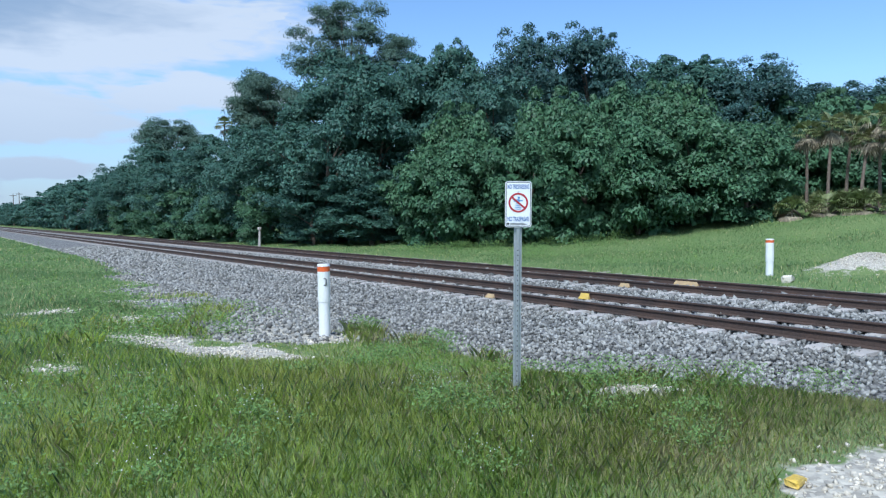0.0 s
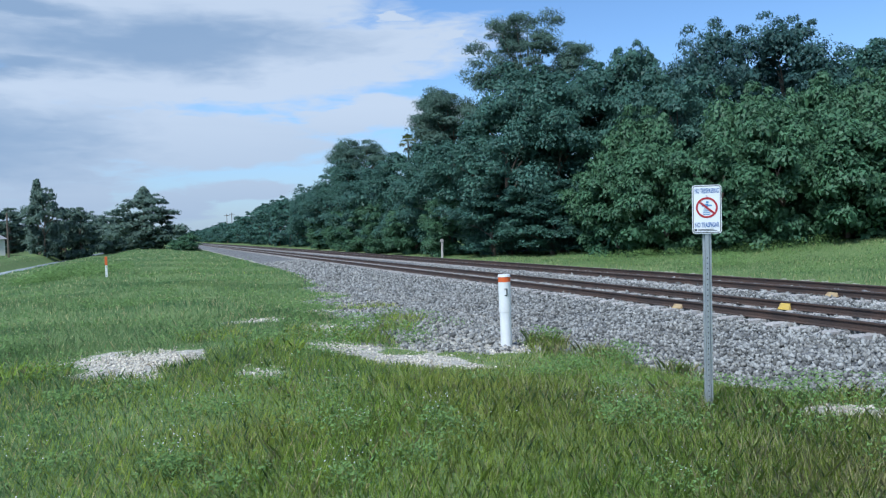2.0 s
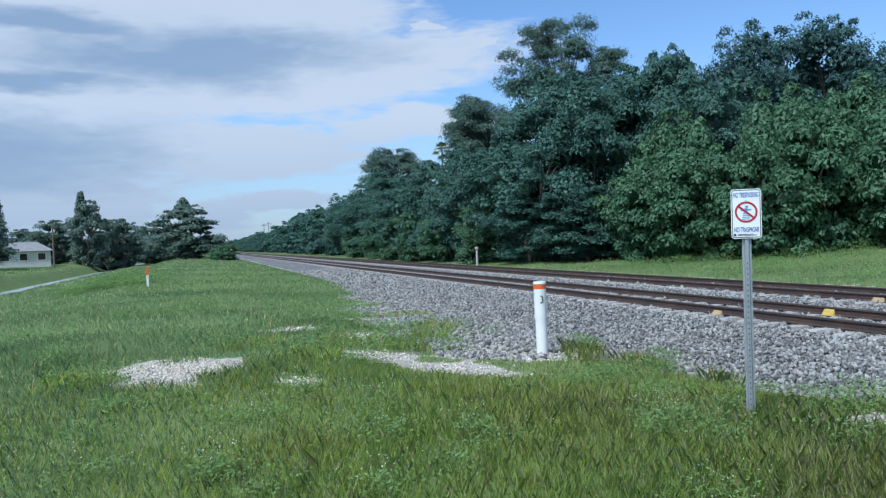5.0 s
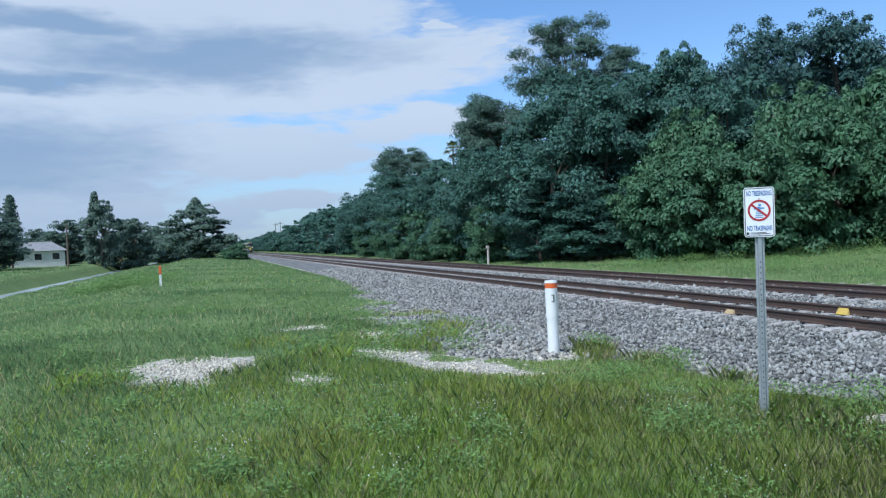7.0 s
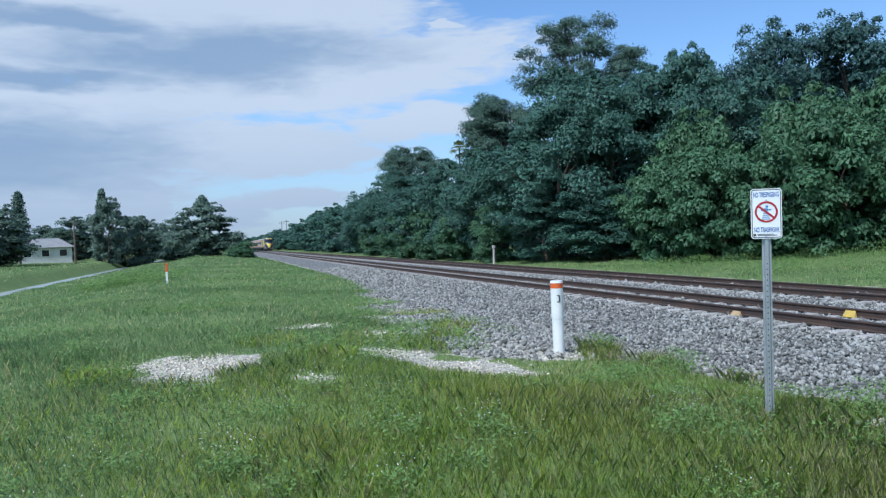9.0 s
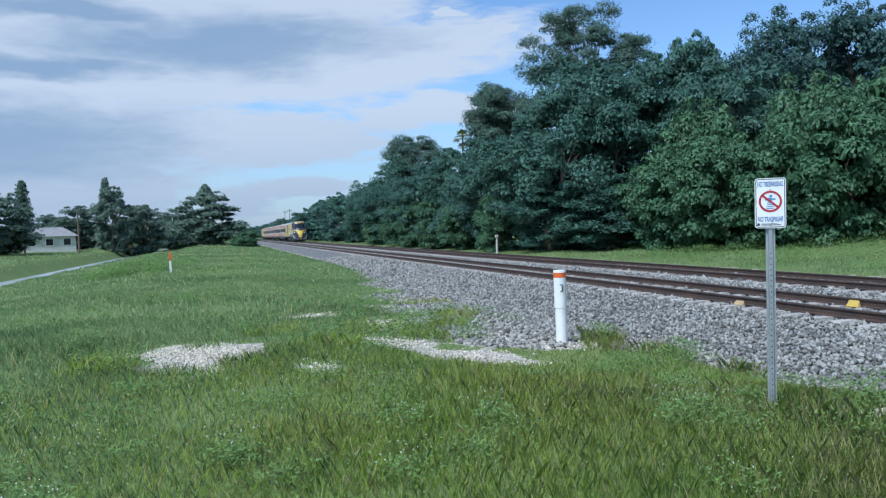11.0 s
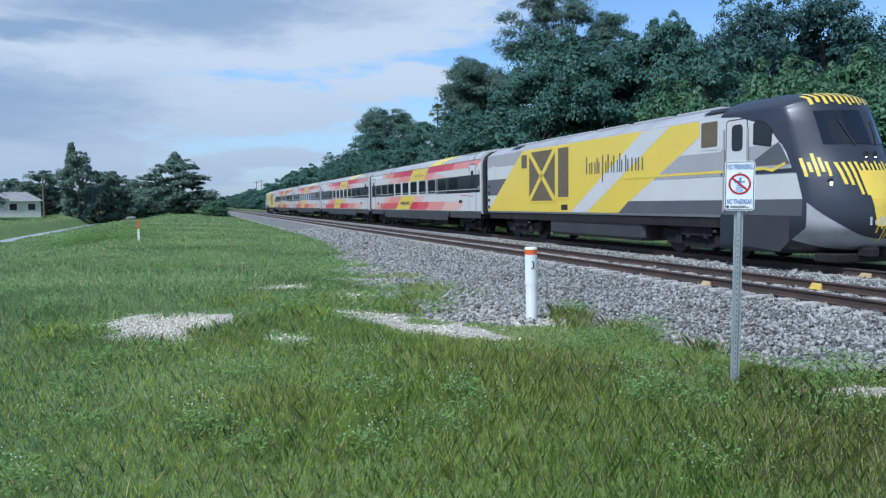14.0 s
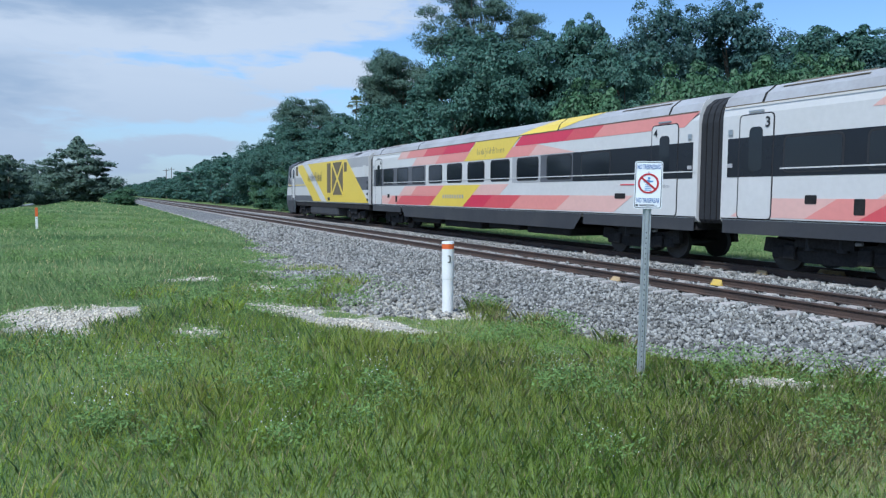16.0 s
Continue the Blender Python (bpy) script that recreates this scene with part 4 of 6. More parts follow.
def marker_pipe(x, y, height, r, label, joint=0.5, number=True):
    z = float(ground_z(x, y))
    p = tagged(empty("marker_pipe", pose(x, y, z, 0.4, -0.5, 0)), label, "marker post", "white marker pipes")
    bm = bmesh.new()
    tube(bm, (0, 0, -0.2), (0, 0, height * joint), r * 0.93, seg=28)
    part("lower_pipe", bm, PVC, p, smooth_shade=False)
    bm = bmesh.new()
    tube(bm, (0, 0, height * joint - 0.02), (0, 0, height * 0.90), r, seg=28)
    part("upper_pipe", bm, PVC, p)
    bm = bmesh.new()
    tube(bm, (0, 0, height * 0.90), (0, 0, height * 0.97), r * 1.012, seg=28)
    part("band", bm, ORANGE, p, "faded orange reflective band")
    bm = bmesh.new()
    tube(bm, (0, 0, height * 0.97), (0, 0, height), r * 1.05, r * 0.98, seg=28)
    part("cap", bm, PVC, p)
    if number:
        bm = bmesh.new()
        for dz, dx, w, h in ((0.0, 0.0, 0.016, 0.10), (-0.05, -0.02, 0.03, 0.014), (0.05, -0.018, 0.03, 0.012)):
            box(bm, r * 0.36 + dx - w / 2, r * 0.36 + dx + w / 2, -r * 1.0 - 0.002, -r * 0.90, height * 0.76 + dz - h / 2, height * 0.76 + dz + h / 2)
        part("print", bm, BLACK, p, "small black marking").matrix_local = pose(0, 0, 0, 0, 0, -25)
    return p


def field_stake():
    x, y = -2.54, 36.85
    z = float(ground_z(x, y))
    s = tagged(empty("marker_stake", pose(x, y, z)), "thin white marker stake with an orange top in the grass", "marker stake")
    bm = bmesh.new()
    box(bm, -0.05, 0.05, -0.02, 0.02, -0.2, 0.55, 0.01)
    part("shaft", bm, PVC, s)
    bm = bmesh.new()
    box(bm, -0.055, 0.055, -0.025, 0.025, 0.55, 0.95, 0.01)
    part("head", bm, ORANGE, s, "orange painted top")


def grey_post():
    bm = bmesh.new()
    z = float(ground_z(19.3, 51.2))
    tube(bm, (0, 0, -0.2), (0.03, 0, 1.25), 0.09, 0.08, seg=10)
    box(bm, -0.10, 0.12, -0.1, 0.1, 1.2, 1.42, 0.03)
    ob = part("fence_post", bm, CONCRETE)
    ob.matrix_world = pose(19.3, 51.2, z)
    tagged(ob, "weathered pale concrete post at the edge of the wood", "post")


def utility_poles():
    for x, y, h in ((23.2, 300, 11.5), (25.2, 302, 12)):
        p = tagged(empty("utility_pole", pose(x, y, float(ground_z(x, y)))), "distant wooden utility pole with a cross-arm", "utility pole", "distant poles")
        bm = bmesh.new()
        tube(bm, (0, 0, -0.5), (0, 0, h), 0.16, 0.11, seg=8)
        part("pole", bm, BARK, p)
        bm = bmesh.new()
        box(bm, -1.1, 1.1, -0.07, 0.07, h - 0.75, h - 0.58)
        part("cross_arm", bm, BARK, p)
    x, y = -19.5, 112.0
    p = tagged(empty("utility_pole", pose(x, y, float(ground_z(x, y)))), "grey wooden utility pole near houses", "utility pole")
    bm = bmesh.new()
    tube(bm, (0, 0, -0.5), (0, 0, 6.0), 0.14, 0.1, seg=8)
    part("pole", bm, BARK, p)


def house(x, y, w, d, h, rot, label):
    z = float(ground_z(x, y))
    hs = tagged(empty("house", pose(x, y, z, 0, 0, rot)), label, "house", "houses beyond the canal")
    wallm = material("pale_stucco", (0.62, 0.62, 0.60), 0.9, vary=0.06, scale=0.8, fine=14)
    roofm = material("grey_shingles", (0.26, 0.26, 0.26), 0.9, vary=0.15, scale=1.5, fine=10)
    bm = bmesh.new()
    box(bm, -w / 2, w / 2, -d / 2, d / 2, -0.3, h)
    part("wall", bm, wallm, hs)
    bm = bmesh.new()
    o = 0.5
    lo = [bm.verts.new(p) for p in ((-w / 2 - o, -d / 2 - o, h), (w / 2 + o, -d / 2 - o, h), (w / 2 + o, d / 2 + o, h), (-w / 2 - o, d / 2 + o, h))]
    hi = [bm.verts.new(p) for p in ((-w / 4, 0, h + 1.5), (w / 4, 0, h + 1.5))]
    for f in ((lo[0], lo[1], hi[1], hi[0]), (lo[1], lo[2], hi[1]), (lo[2], lo[3], hi[0], hi[1]), (lo[3], lo[0], hi[0]), lo[::-1]):
        bm.faces.new(f)
    part("roof", bm, roofm, hs)
    for k in range(3):
        cx = -w / 2 + w * (k + 0.5) / 3
        bm = bmesh.new()
        box(bm, cx - 0.6, cx + 0.6, -d / 2 - 0.04, -d / 2 + 0.05, 0.9, 2.1)
        win = part("window", bm, PVC, hs)
        bm = bmesh.new()
        box(bm, cx - 0.5, cx + 0.5, -d / 2 - 0.06, -d / 2 - 0.02, 1.0, 2.0)
        part("pane", bm, GLASS, win)


warning_sign()
marker_pipe(4.87, 10.24, 1.11, 0.094, "white plastic marker pipe with an orange band, beside the ballast")
marker_pipe(21.98, 13.37, 1.18, 0.125, "white plastic marker pipe with a red band, beyond the tracks", 0.4, False)
field_stake()
grey_post()
utility_poles()
house(-27.4, 133, 7.5, 7, 2.4, 10, "pale stucco bungalow with a grey hipped roof")
house(-48, 138, 14, 8, 2.6, 10, "pale bungalow behind trees across the canal")


# ---- train ----
# a car's own space: u metres from its rear end towards its front (local y = -u), z above the rail heads
def side_panel(car, name, mat, outline, s, off=0.006, half=1.55, label="", thick=0.012):
    """A flat painted or glazed panel on the side s (-1, 1): outline in (u, z)."""
    bm = bmesh.new()
    a_ = [bm.verts.new((s * (half + off), -u, z)) for u, z in outline]
    b_ = [bm.verts.new((s * (half + off - thick), -u, z)) for u, z in outline]
    n = len(outline)
    bm.faces.new(a_)
    for k in range(n):
        bm.faces.new((a_[k], a_[(k + 1) % n], b_[(k + 1) % n], b_[k]))
    return part(name, bm, mat, car, label)


def rect(u0, u1, z0, z1, r=0.0):
    if not r:
        return [(u0, z0), (u1, z0), (u1, z1), (u0, z1)]
    out = []
    for cu, cz, a0 in ((u1 - r, z1 - r, 0), (u0 + r, z1 - r, 90), (u0 + r, z0 + r, 180), (u1 - r, z0 + r, 270)):
        for k in range(4):
            a_ = radians(a0 + 30 * k)
            out.append((cu + r * math.cos(a_), cz + r * math.sin(a_)))
    return out


def slant(u0, u1, z0, z1, k0=1.5, k1=None):
    """A leaning strip: its ends lean forward by k per metre of height."""
    k1 = k0 if k1 is None else k1
    return [(u0, z0), (u1, z0), (u1 + k1 * (z1 - z0), z1), (u0 + k0 * (z1 - z0), z1)]


def wordmark(car, s, u0, u1, z, h, half, mat, off=0.012):
    """The lettered mark as a row of plain bars."""
    bm = bmesh.new()
    n = 10
    tall = (1.5, 1.0, 1.3, 1.5, 1.5, 1.35, 1.5, 1.3, 1.0, 1.0)
    for k in range(n):
        a_ = u0 + (u1 - u0) * (k + 0.2) / n
        b_ = a_ + (u1 - u0) / n * (0.34 if k in (2, 6, 7) else 0.6)
        lo = z - (0.5 * h if k == 3 else 0)
        w = 0.034 * h / 0.3
        for p, q, zz0, zz1 in ((a_, a_ + w, lo, z + h * tall[k] * 0.66), (b_, b_ + w, z, z + h * 0.62)):
            fs = [bm.verts.new((s * (half + off), -u, w)) for u, w in ((p, zz0), (q, zz0), (q, zz1), (p, zz1))]
            bm.faces.new(fs)
    tagged(part("wordmark", bm, mat, car, "row of thin dark lettering bars"), kind="stuff")


def wheelset(bogie, y, r=0.46):
    for s in (-0.75, 0.75):
        bm = bmesh.new()
        tube(bm, (s - 0.07, y, r), (s + 0.07, y, r), r, r, 28)
        w = part("wheel", bm, STEEL, bogie, "worn steel wheel")
        bm = bmesh.new()
        tube(bm, (s + math.copysign(0.07, s), y, r), (s + math.copysign(0.12, s), y, r), 0.17, 0.13, 14)
        part("hub", bm, UNDER, w)
    bm = bmesh.new()
    tube(bm, (-0.8, y, r), (0.8, y, r), 0.09, 0.09, 10)
    part("axle", bm, STEEL, bogie)


def bogie(car, u, base=2.6, r=0.46):
    bm = bmesh.new()
    for s in (-1, 1):
        x = s * 1.05
        out = [(-base / 2 - 0.45, 0.46), (-base / 2 + 0.3, 0.38), (-0.6, 0.25), (0.6, 0.25), (base / 2 - 0.3, 0.38), (base / 2 + 0.45, 0.46), (base / 2 + 0.4, 0.80), (0.7, 0.72), (-0.7, 0.72), (-base / 2 - 0.4, 0.80)]
        a_ = [bm.verts.new((x - 0.08, p - u, z)) for p, z in out]
        b_ = [bm.verts.new((x + 0.08, p - u, z)) for p, z in out]
        for k in range(len(out)):
            bm.faces.new((a_[k], a_[(k + 1) % len(out)], b_[(k + 1) % len(out)], b_[k]))
        bm.faces.new(a_)
        bm.faces.new(b_)
    box(bm, -1.1, 1.1, -u - 0.25, -u + 0.25, 0.45, 0.85)
    for s in (-1, 1):
        box(bm, s * 1.18 - 0.1, s * 1.18 + 0.1, -u - 0.75, -u + 0.75, 0.62, 0.92)
    b = part("bogie", bm, UNDER, car, "grimy dark bogie frame")
    for y in (-u - base / 2, -u + base / 2):
        wheelset(b, y, r)
    for s in (-1, 1):
        for y in (-u - base / 2, -u + base / 2):
            bm = bmesh.new()
            box(bm, s * 1.02 - 0.13, s * 1.02 + 0.13, y - 0.2, y + 0.2, 0.3, 0.62, 0.04)
            part("axle_box", bm, UNDER, b)
        for y in (-u - 0.42, -u + 0.42):
            bm = bmesh.new()
            tube(bm, (s * 1.15, y, 0.55), (s * 1.15, y, 0.95), 0.14, 0.14, 12)
            part("air_spring", bm, RUBBER, b)
        for y in (-u - 0.95, -u + 0.95):
            bm = bmesh.new()
            box(bm, s * 1.14 - 0.09, s * 1.14 + 0.09, y - 0.16, y + 0.16, 0.30, 0.66, 0.03)
            part("brake_unit", bm, UNDER, b)
        bm = bmesh.new()
        tube(bm, (s * 1.22, -u - 0.9, 0.78), (s * 1.22, -u + 0.1, 0.70), 0.045, 0.045, 8)
        part("damper", bm, GALV, b, "pale grey damper")


def coach_section(half=1.55, sill=1.10, eave=4.03, top=4.58):
    pts = [(-half + 0.10, sill), (-half, sill + 0.10), (-half, eave - 0.25), (-half + 0.05, eave), (-half + 0.16, eave + 0.22), (-half + 0.45, eave + 0.42), (-half + 0.95, top - 0.03), (0, top)]
    return pts + [(-x, z) for x, z in reversed(pts[:-1])]


def shell(u0, u1, section):
    bm = bmesh.new()
    bar_prism(bm, section, -u1, -u0)
    return bm


def number_text(car, body, s, u, z, size, half, mat):
    t = text_mesh(body, size, mat, car, "number")
    # face outwards on the side s
    t.matrix_local = Matrix.Translation((s * (half + 0.016), -u, z)) @ Euler((radians(90), 0, radians(-90 if s < 0 else 90))).to_matrix().to_4x4()


def coach(index):
    car = tagged(empty("passenger_coach"), ("white passenger coach with red, salmon and yellow diagonal stripes", "striped white coach with dark windows, coupled in the train")[index != 1], "train coach", "coaches of the train")
    H = 1.55
    a0, a1 = 0.42, 26.08
    part("body", shell(a0, a1, coach_section()), WHITE_PAINT, car, "white painted coach body")
    # silver roof skin over the shoulders
    sec = [(x * 1.004, z + 0.006) for x, z in coach_section() if z > 4.0]
    bm = bmesh.new()
    bar_prism(bm, sec + [(1.2, 4.0), (-1.2, 4.0)], -a1 + 0.02, -a0 - 0.02)
    roof = part("roof", bm, SILVER_PAINT, car, "silver-grey curved roof")
    for u in (1.6, 7.0, 19.4, 24.9):
        bm = bmesh.new()
        bar_prism(bm, [(x * 1.012, z + 0.014) for x, z in coach_section() if z > 4.0], -u - 0.03, -u + 0.03)
        part("roof_joint", bm, UNDER, roof)
    for u in (3.0, 23.6):
        for s in (-1, 1):
            bm = bmesh.new()
            vs = [bm.verts.new((s * x, -uu, z)) for uu, x, z in ((u - 1.1, 1.26, 4.36), (u + 1.1, 1.26, 4.36), (u + 1.0, 0.78, 4.53), (u - 1.0, 0.78, 4.53))]
            bm.faces.new(vs)
            part("roof_grille", bm, GRILLE, roof, "dark roof ventilation grille").location.z = 0.02
    # yellow flash over the roof shoulder
    for s in (-1, 1):
        q = [(x, z) for x, z in coach_section() if z >= 4.0 and x <= 0.01]
        bm = bmesh.new()
        lo = [bm.verts.new((-s * x * 1.010, -(16.6 + 2.6 * (z - 4.0) / 0.5), z + 0.014)) for x, z in q]
        hi = [bm.verts.new((-s * x * 1.010, -(19.2 + 2.6 * (z - 4.0) / 0.5), z + 0.014)) for x, z in q]
        for k in range(len(q) - 1):
            bm.faces.new((lo[k], lo[k + 1], hi[k + 1], hi[k]))
        part("roof_flash", bm, TRAIN_YELLOW, roof, "yellow diagonal flash")
    for s in (-1, 1):
        def P(name, mat, outline, off=0.006, label=""):
            return side_panel(car, name, mat, outline, s, off, H, label)
        # stripes above the windows
        k = 1.5
        P("stripe", TRAIN_YELLOW, slant(12.25, 15.8, 3.24, 4.02, k), 0.008, "yellow diagonal stripe")
        P("stripe", CRIMSON, slant(16.55, 19.9, 3.64, 4.02, k), 0.006, "crimson stripe")
        P("stripe", CORAL, slant(19.9, 21.5, 3.64, 4.02, k), 0.006)
        P("stripe", SALMON, slant(21.5, 25.55, 3.64, 4.02, k), 0.006)
        P("stripe", SALMON, slant(15.8, 17.6, 3.24, 3.63, k), 0.006)
        P("stripe", PALE_SALMON, slant(17.6, 20.5, 3.24, 3.63, k, -6.0), 0.006)
        P("stripe", CRIMSON, slant(10.0, 12.75, 3.64, 4.02, k), 0.006)
        P("stripe", CORAL, slant(7.8, 10.0, 3.64, 4.02, k), 0.006)
        P("stripe", SALMON, slant(5.6, 7.8, 3.64, 4.02, k), 0.006)
        P("stripe", PALE_SALMON, slant(4.4, 5.6, 3.64, 4.02, k), 0.006)
        P("stripe", SALMON, slant(9.2, 12.25, 3.24, 3.63, k), 0.006)
        P("stripe", PALE_SALMON, slant(6.4, 9.2, 3.24, 3.63, k), 0.006)
        # stripes below the windows
        k = 1.75
        P("stripe", TRAIN_YELLOW, slant(8.6, 12.15, 1.28, 2.22, k), 0.008, "yellow diagonal stripe")
        P("stripe", CRIMSON, slant(12.15, 14.0, 1.28, 1.79, k), 0.006)
        P("stripe", CORAL, slant(14.0, 16.2, 1.28, 1.79, k), 0.006)
        P("stripe", SALMON, slant(16.2, 19.4, 1.28, 1.79, k), 0.006)
        P("stripe", PALE_SALMON, slant(19.4, 22.6, 1.28, 1.79, k), 0.006)
        P("stripe", PALE_SALMON, slant(13.05, 15.4, 1.80, 2.22, k), 0.006)
        P("stripe", CORAL, slant(4.2, 8.6, 1.28, 1.74, k), 0.006)
        P("stripe", SALMON, slant(2.9, 4.2, 1.28, 1.74, k), 0.006)
        P("stripe", PALE_SALMON, slant(0.75, 2.9, 1.28, 1.74, k), 0.006)
        P("stripe", SALMON, slant(6.2, 9.4, 1.75, 2.22, k), 0.006)
        P("stripe", PALE_SALMON, slant(4.6, 6.2, 1.75, 2.22, k), 0.006)
        # window band and panes
        P("window_band", TRAIN_GREY if index in (1, 4) else BAND, rect(0.6, 8.1, 2.26, 3.22), 0.007, "dark window band")
        P("window_band", MID_GREY, rect(16.4, 18.4, 2.26, 3.22), 0.007)
        P("window_band", TRAIN_GREY, rect(18.4, 20.4, 2.26, 3.22), 0.007)
        P("window_band", BAND, rect(20.4, 25.9, 2.26, 3.22), 0.007, "glossy black window band")
        for n_ in range(10):
            u = 2.32 + 2.066 * n_
            fr = P("window_frame", RUBBER, rect(u - 0.05, u + 1.50, 2.33, 3.19, 0.14), 0.012)
            side_panel(fr, "pane", GLASS, rect(u, u + 1.45, 2.38, 3.14, 0.11), s, 0.017, H, "dark tinted pane")
        P("pinstripe", WHITE_PAINT, rect(2.2, 26.0, 2.425, 2.455), 0.022, "thin white line along the windows")
        # doors at both ends
        for u0, u1 in ((0.95, 2.0), (24.25, 25.35)):
            d = P("door", RUBBER, rect(u0, u1, 1.22, 3.78, 0.12), 0.010, "plug door with a dark seam")
            side_panel(d, "leaf", WHITE_PAINT, rect(u0 + 0.035, u1 - 0.035, 1.25, 3.75, 0.1), s, 0.014, H)
            side_panel(d, "leaf_band", BAND, rect(u0 + 0.035, u1 - 0.035, 2.26, 3.22), s, 0.017, H)
            c = (u0 + u1) / 2
            side_panel(d, "pane", GLASS, rect(c - 0.20, c + 0.20, 2.40, 3.46, 0.12), s, 0.021, H, "narrow dark door window")
            side_panel(d, "rain_strip", GALV, rect(u0 + 0.3, u1 - 0.3, 3.82, 3.86), s, 0.03, H)
        number_text(car, str(index), s, 24.44, 3.54, 0.30, H + 0.012, BLACK)
        number_text(car, str(index), s, 1.82, 3.54, 0.34, H + 0.012, BLACK)
        for u in (0.62, 25.72):
            P("marker_light", GALV, rect(u, u + 0.14, 3.30, 3.44), 0.03)
            P("marker_light", MID_GREY, rect(u, u + 0.16, 2.50, 2.60), 0.03)
        P("vent", UNDER, rect(22.65, 23.15, 1.70, 1.86, 0.03), 0.014, "small dark louvred vent")
        P("vent", UNDER, rect(2.9, 3.2, 1.62, 1.82, 0.03), 0.014)
        P("vent", UNDER, rect(4.1, 4.35, 1.40, 1.74, 0.03), 0.014)
        wordmark(car, s, 13.45, 15.75, 3.46, 0.26, H, TRAIN_GREY)
        if s < 0:
            wordmark(car, s, 24.35, 25.05, 2.02, 0.10, H, TRAIN_GREY, 0.018)
        if index == 1:
            t = text_mesh("PREMIUM SERVICE", 0.30, TRAIN_GREY, car, "lettering")
            t.matrix_local = Matrix.Translation((s * (H + 0.018), -11.2, 1.70)) @ Euler((radians(90), 0, radians(-90 if s < 0 else 90))).to_matrix().to_4x4()
        else:
            bm = bmesh.new()
            for q in range(9):
                u = 10.1 + q * 0.25
                vs = [bm.verts.new((s * (H + 0.016), -uu, z)) for uu, z in ((u, 1.64), (u + 0.14, 1.64), (u + 0.14, 1.80), (u, 1.80))]
                bm.faces.new(vs)
            part("lettering_bars", bm, MID_GREY, car)
        P("red_caption", CORAL, rect(22.9, 24.0, 2.10, 2.14), 0.012)
        P("sill_line", UNDER, rect(0.45, 26.05, 1.215, 1.245), 0.010)
        # grey skirt between the bogies
        P("skirt", SKIRT, [(5.4, 0.66), (20.5, 0.66), (21.0, 1.20), (4.9, 1.20)], 0.004, "grey lower skirt")
        P("skirt", SKIRT, rect(0.5, 4.85, 0.86, 1.20), 0.003)
        P("skirt", SKIRT, rect(21.05, 26.0, 0.86, 1.20), 0.003)
        P("gutter", GRILLE, rect(0.45, 26.05, 4.005, 4.03), 0.016, "brownish rain gutter under the roof")
    for u0, u1, z0 in ((6, 9.5, 0.42), (9.9, 13.5, 0.36), (14.2, 16.6, 0.45), (17.2, 20, 0.40)):
        bm = bmesh.new()
        box(bm, -1.35, 1.35, -u1, -u0, z0, 0.72, 0.05)
        part("equipment_box", bm, UNDER, car)
    bm = bmesh.new()
    box(bm, -1.42, 1.42, -26.0, -0.5, 0.88, 1.16)
    part("underframe", bm, UNDER, car, "dark underframe")
    for u in (3.2, 23.3):
        bogie(car, u)
    # dark gangway bellows at both ends
    for u0, u1 in ((-0.0, 0.42), (26.08, 26.5)):
        bm = bmesh.new()
        n = 2
        for q in range(n):
            w = (u1 - u0) / n
            sc = [(x * 0.95, 0.35 + (z - 0.35) * 0.975) for x, z in coach_section()]
            bar_prism(bm, sc, -(u0 + w * (q + 0.92)), -(u0 + w * q + 0.02))
        part("gangway_bellows", bm, RUBBER, car, "dark grey gangway bellows")
    return car


def nose_u(x, z):
    prof = np.interp(z, (0.30, 0.55, 1.0, 1.6, 2.3, 2.7, 3.0, 3.5, 3.87, 4.1, 4.22, 4.30), (21.6, 22.2, 22.5, 22.45, 22.15, 21.9, 21.75, 21.5, 21.3, 21.1, 20.75, 19.8))
    return prof - 1.0 * (np.abs(x) / 1.5) ** 2.2 * np.interp(z, (0.3, 1, 2.5, 3.9, 4.3), (1.6, 1.05, 0.95, 0.7, 0.4))


def roof_drop(x, z):
    """Keeps the cab roof rounded: heights above the eave sink towards the sides."""
    k = np.clip((z - 3.5) / 0.8, 0, 1)
    return z - 0.40 * k ** 1.5 * (np.abs(x) / 1.5) ** 3.2


def nose_patch(x0, x1, z0, z1, off, taper=0.0, nx=8, nz=8):
    bm = bmesh.new()
    g = []
    for j in range(nz + 1):
        z = z0 + (z1 - z0) * j / nz
        f = 1 - taper * (1 - j / nz)
        g.append([])
        for i in range(nx + 1):
            x = (x0 + (x1 - x0) * i / nx) * f
            g[-1].append(bm.verts.new((x, -float(nose_u(x, z)) - off, float(roof_drop(x, z)) + off * 0.3)))
    for j in range(nz):
        for i in range(nx):
            bm.faces.new((g[j][i], g[j][i + 1], g[j + 1][i + 1], g[j + 1][i]))
    return bm


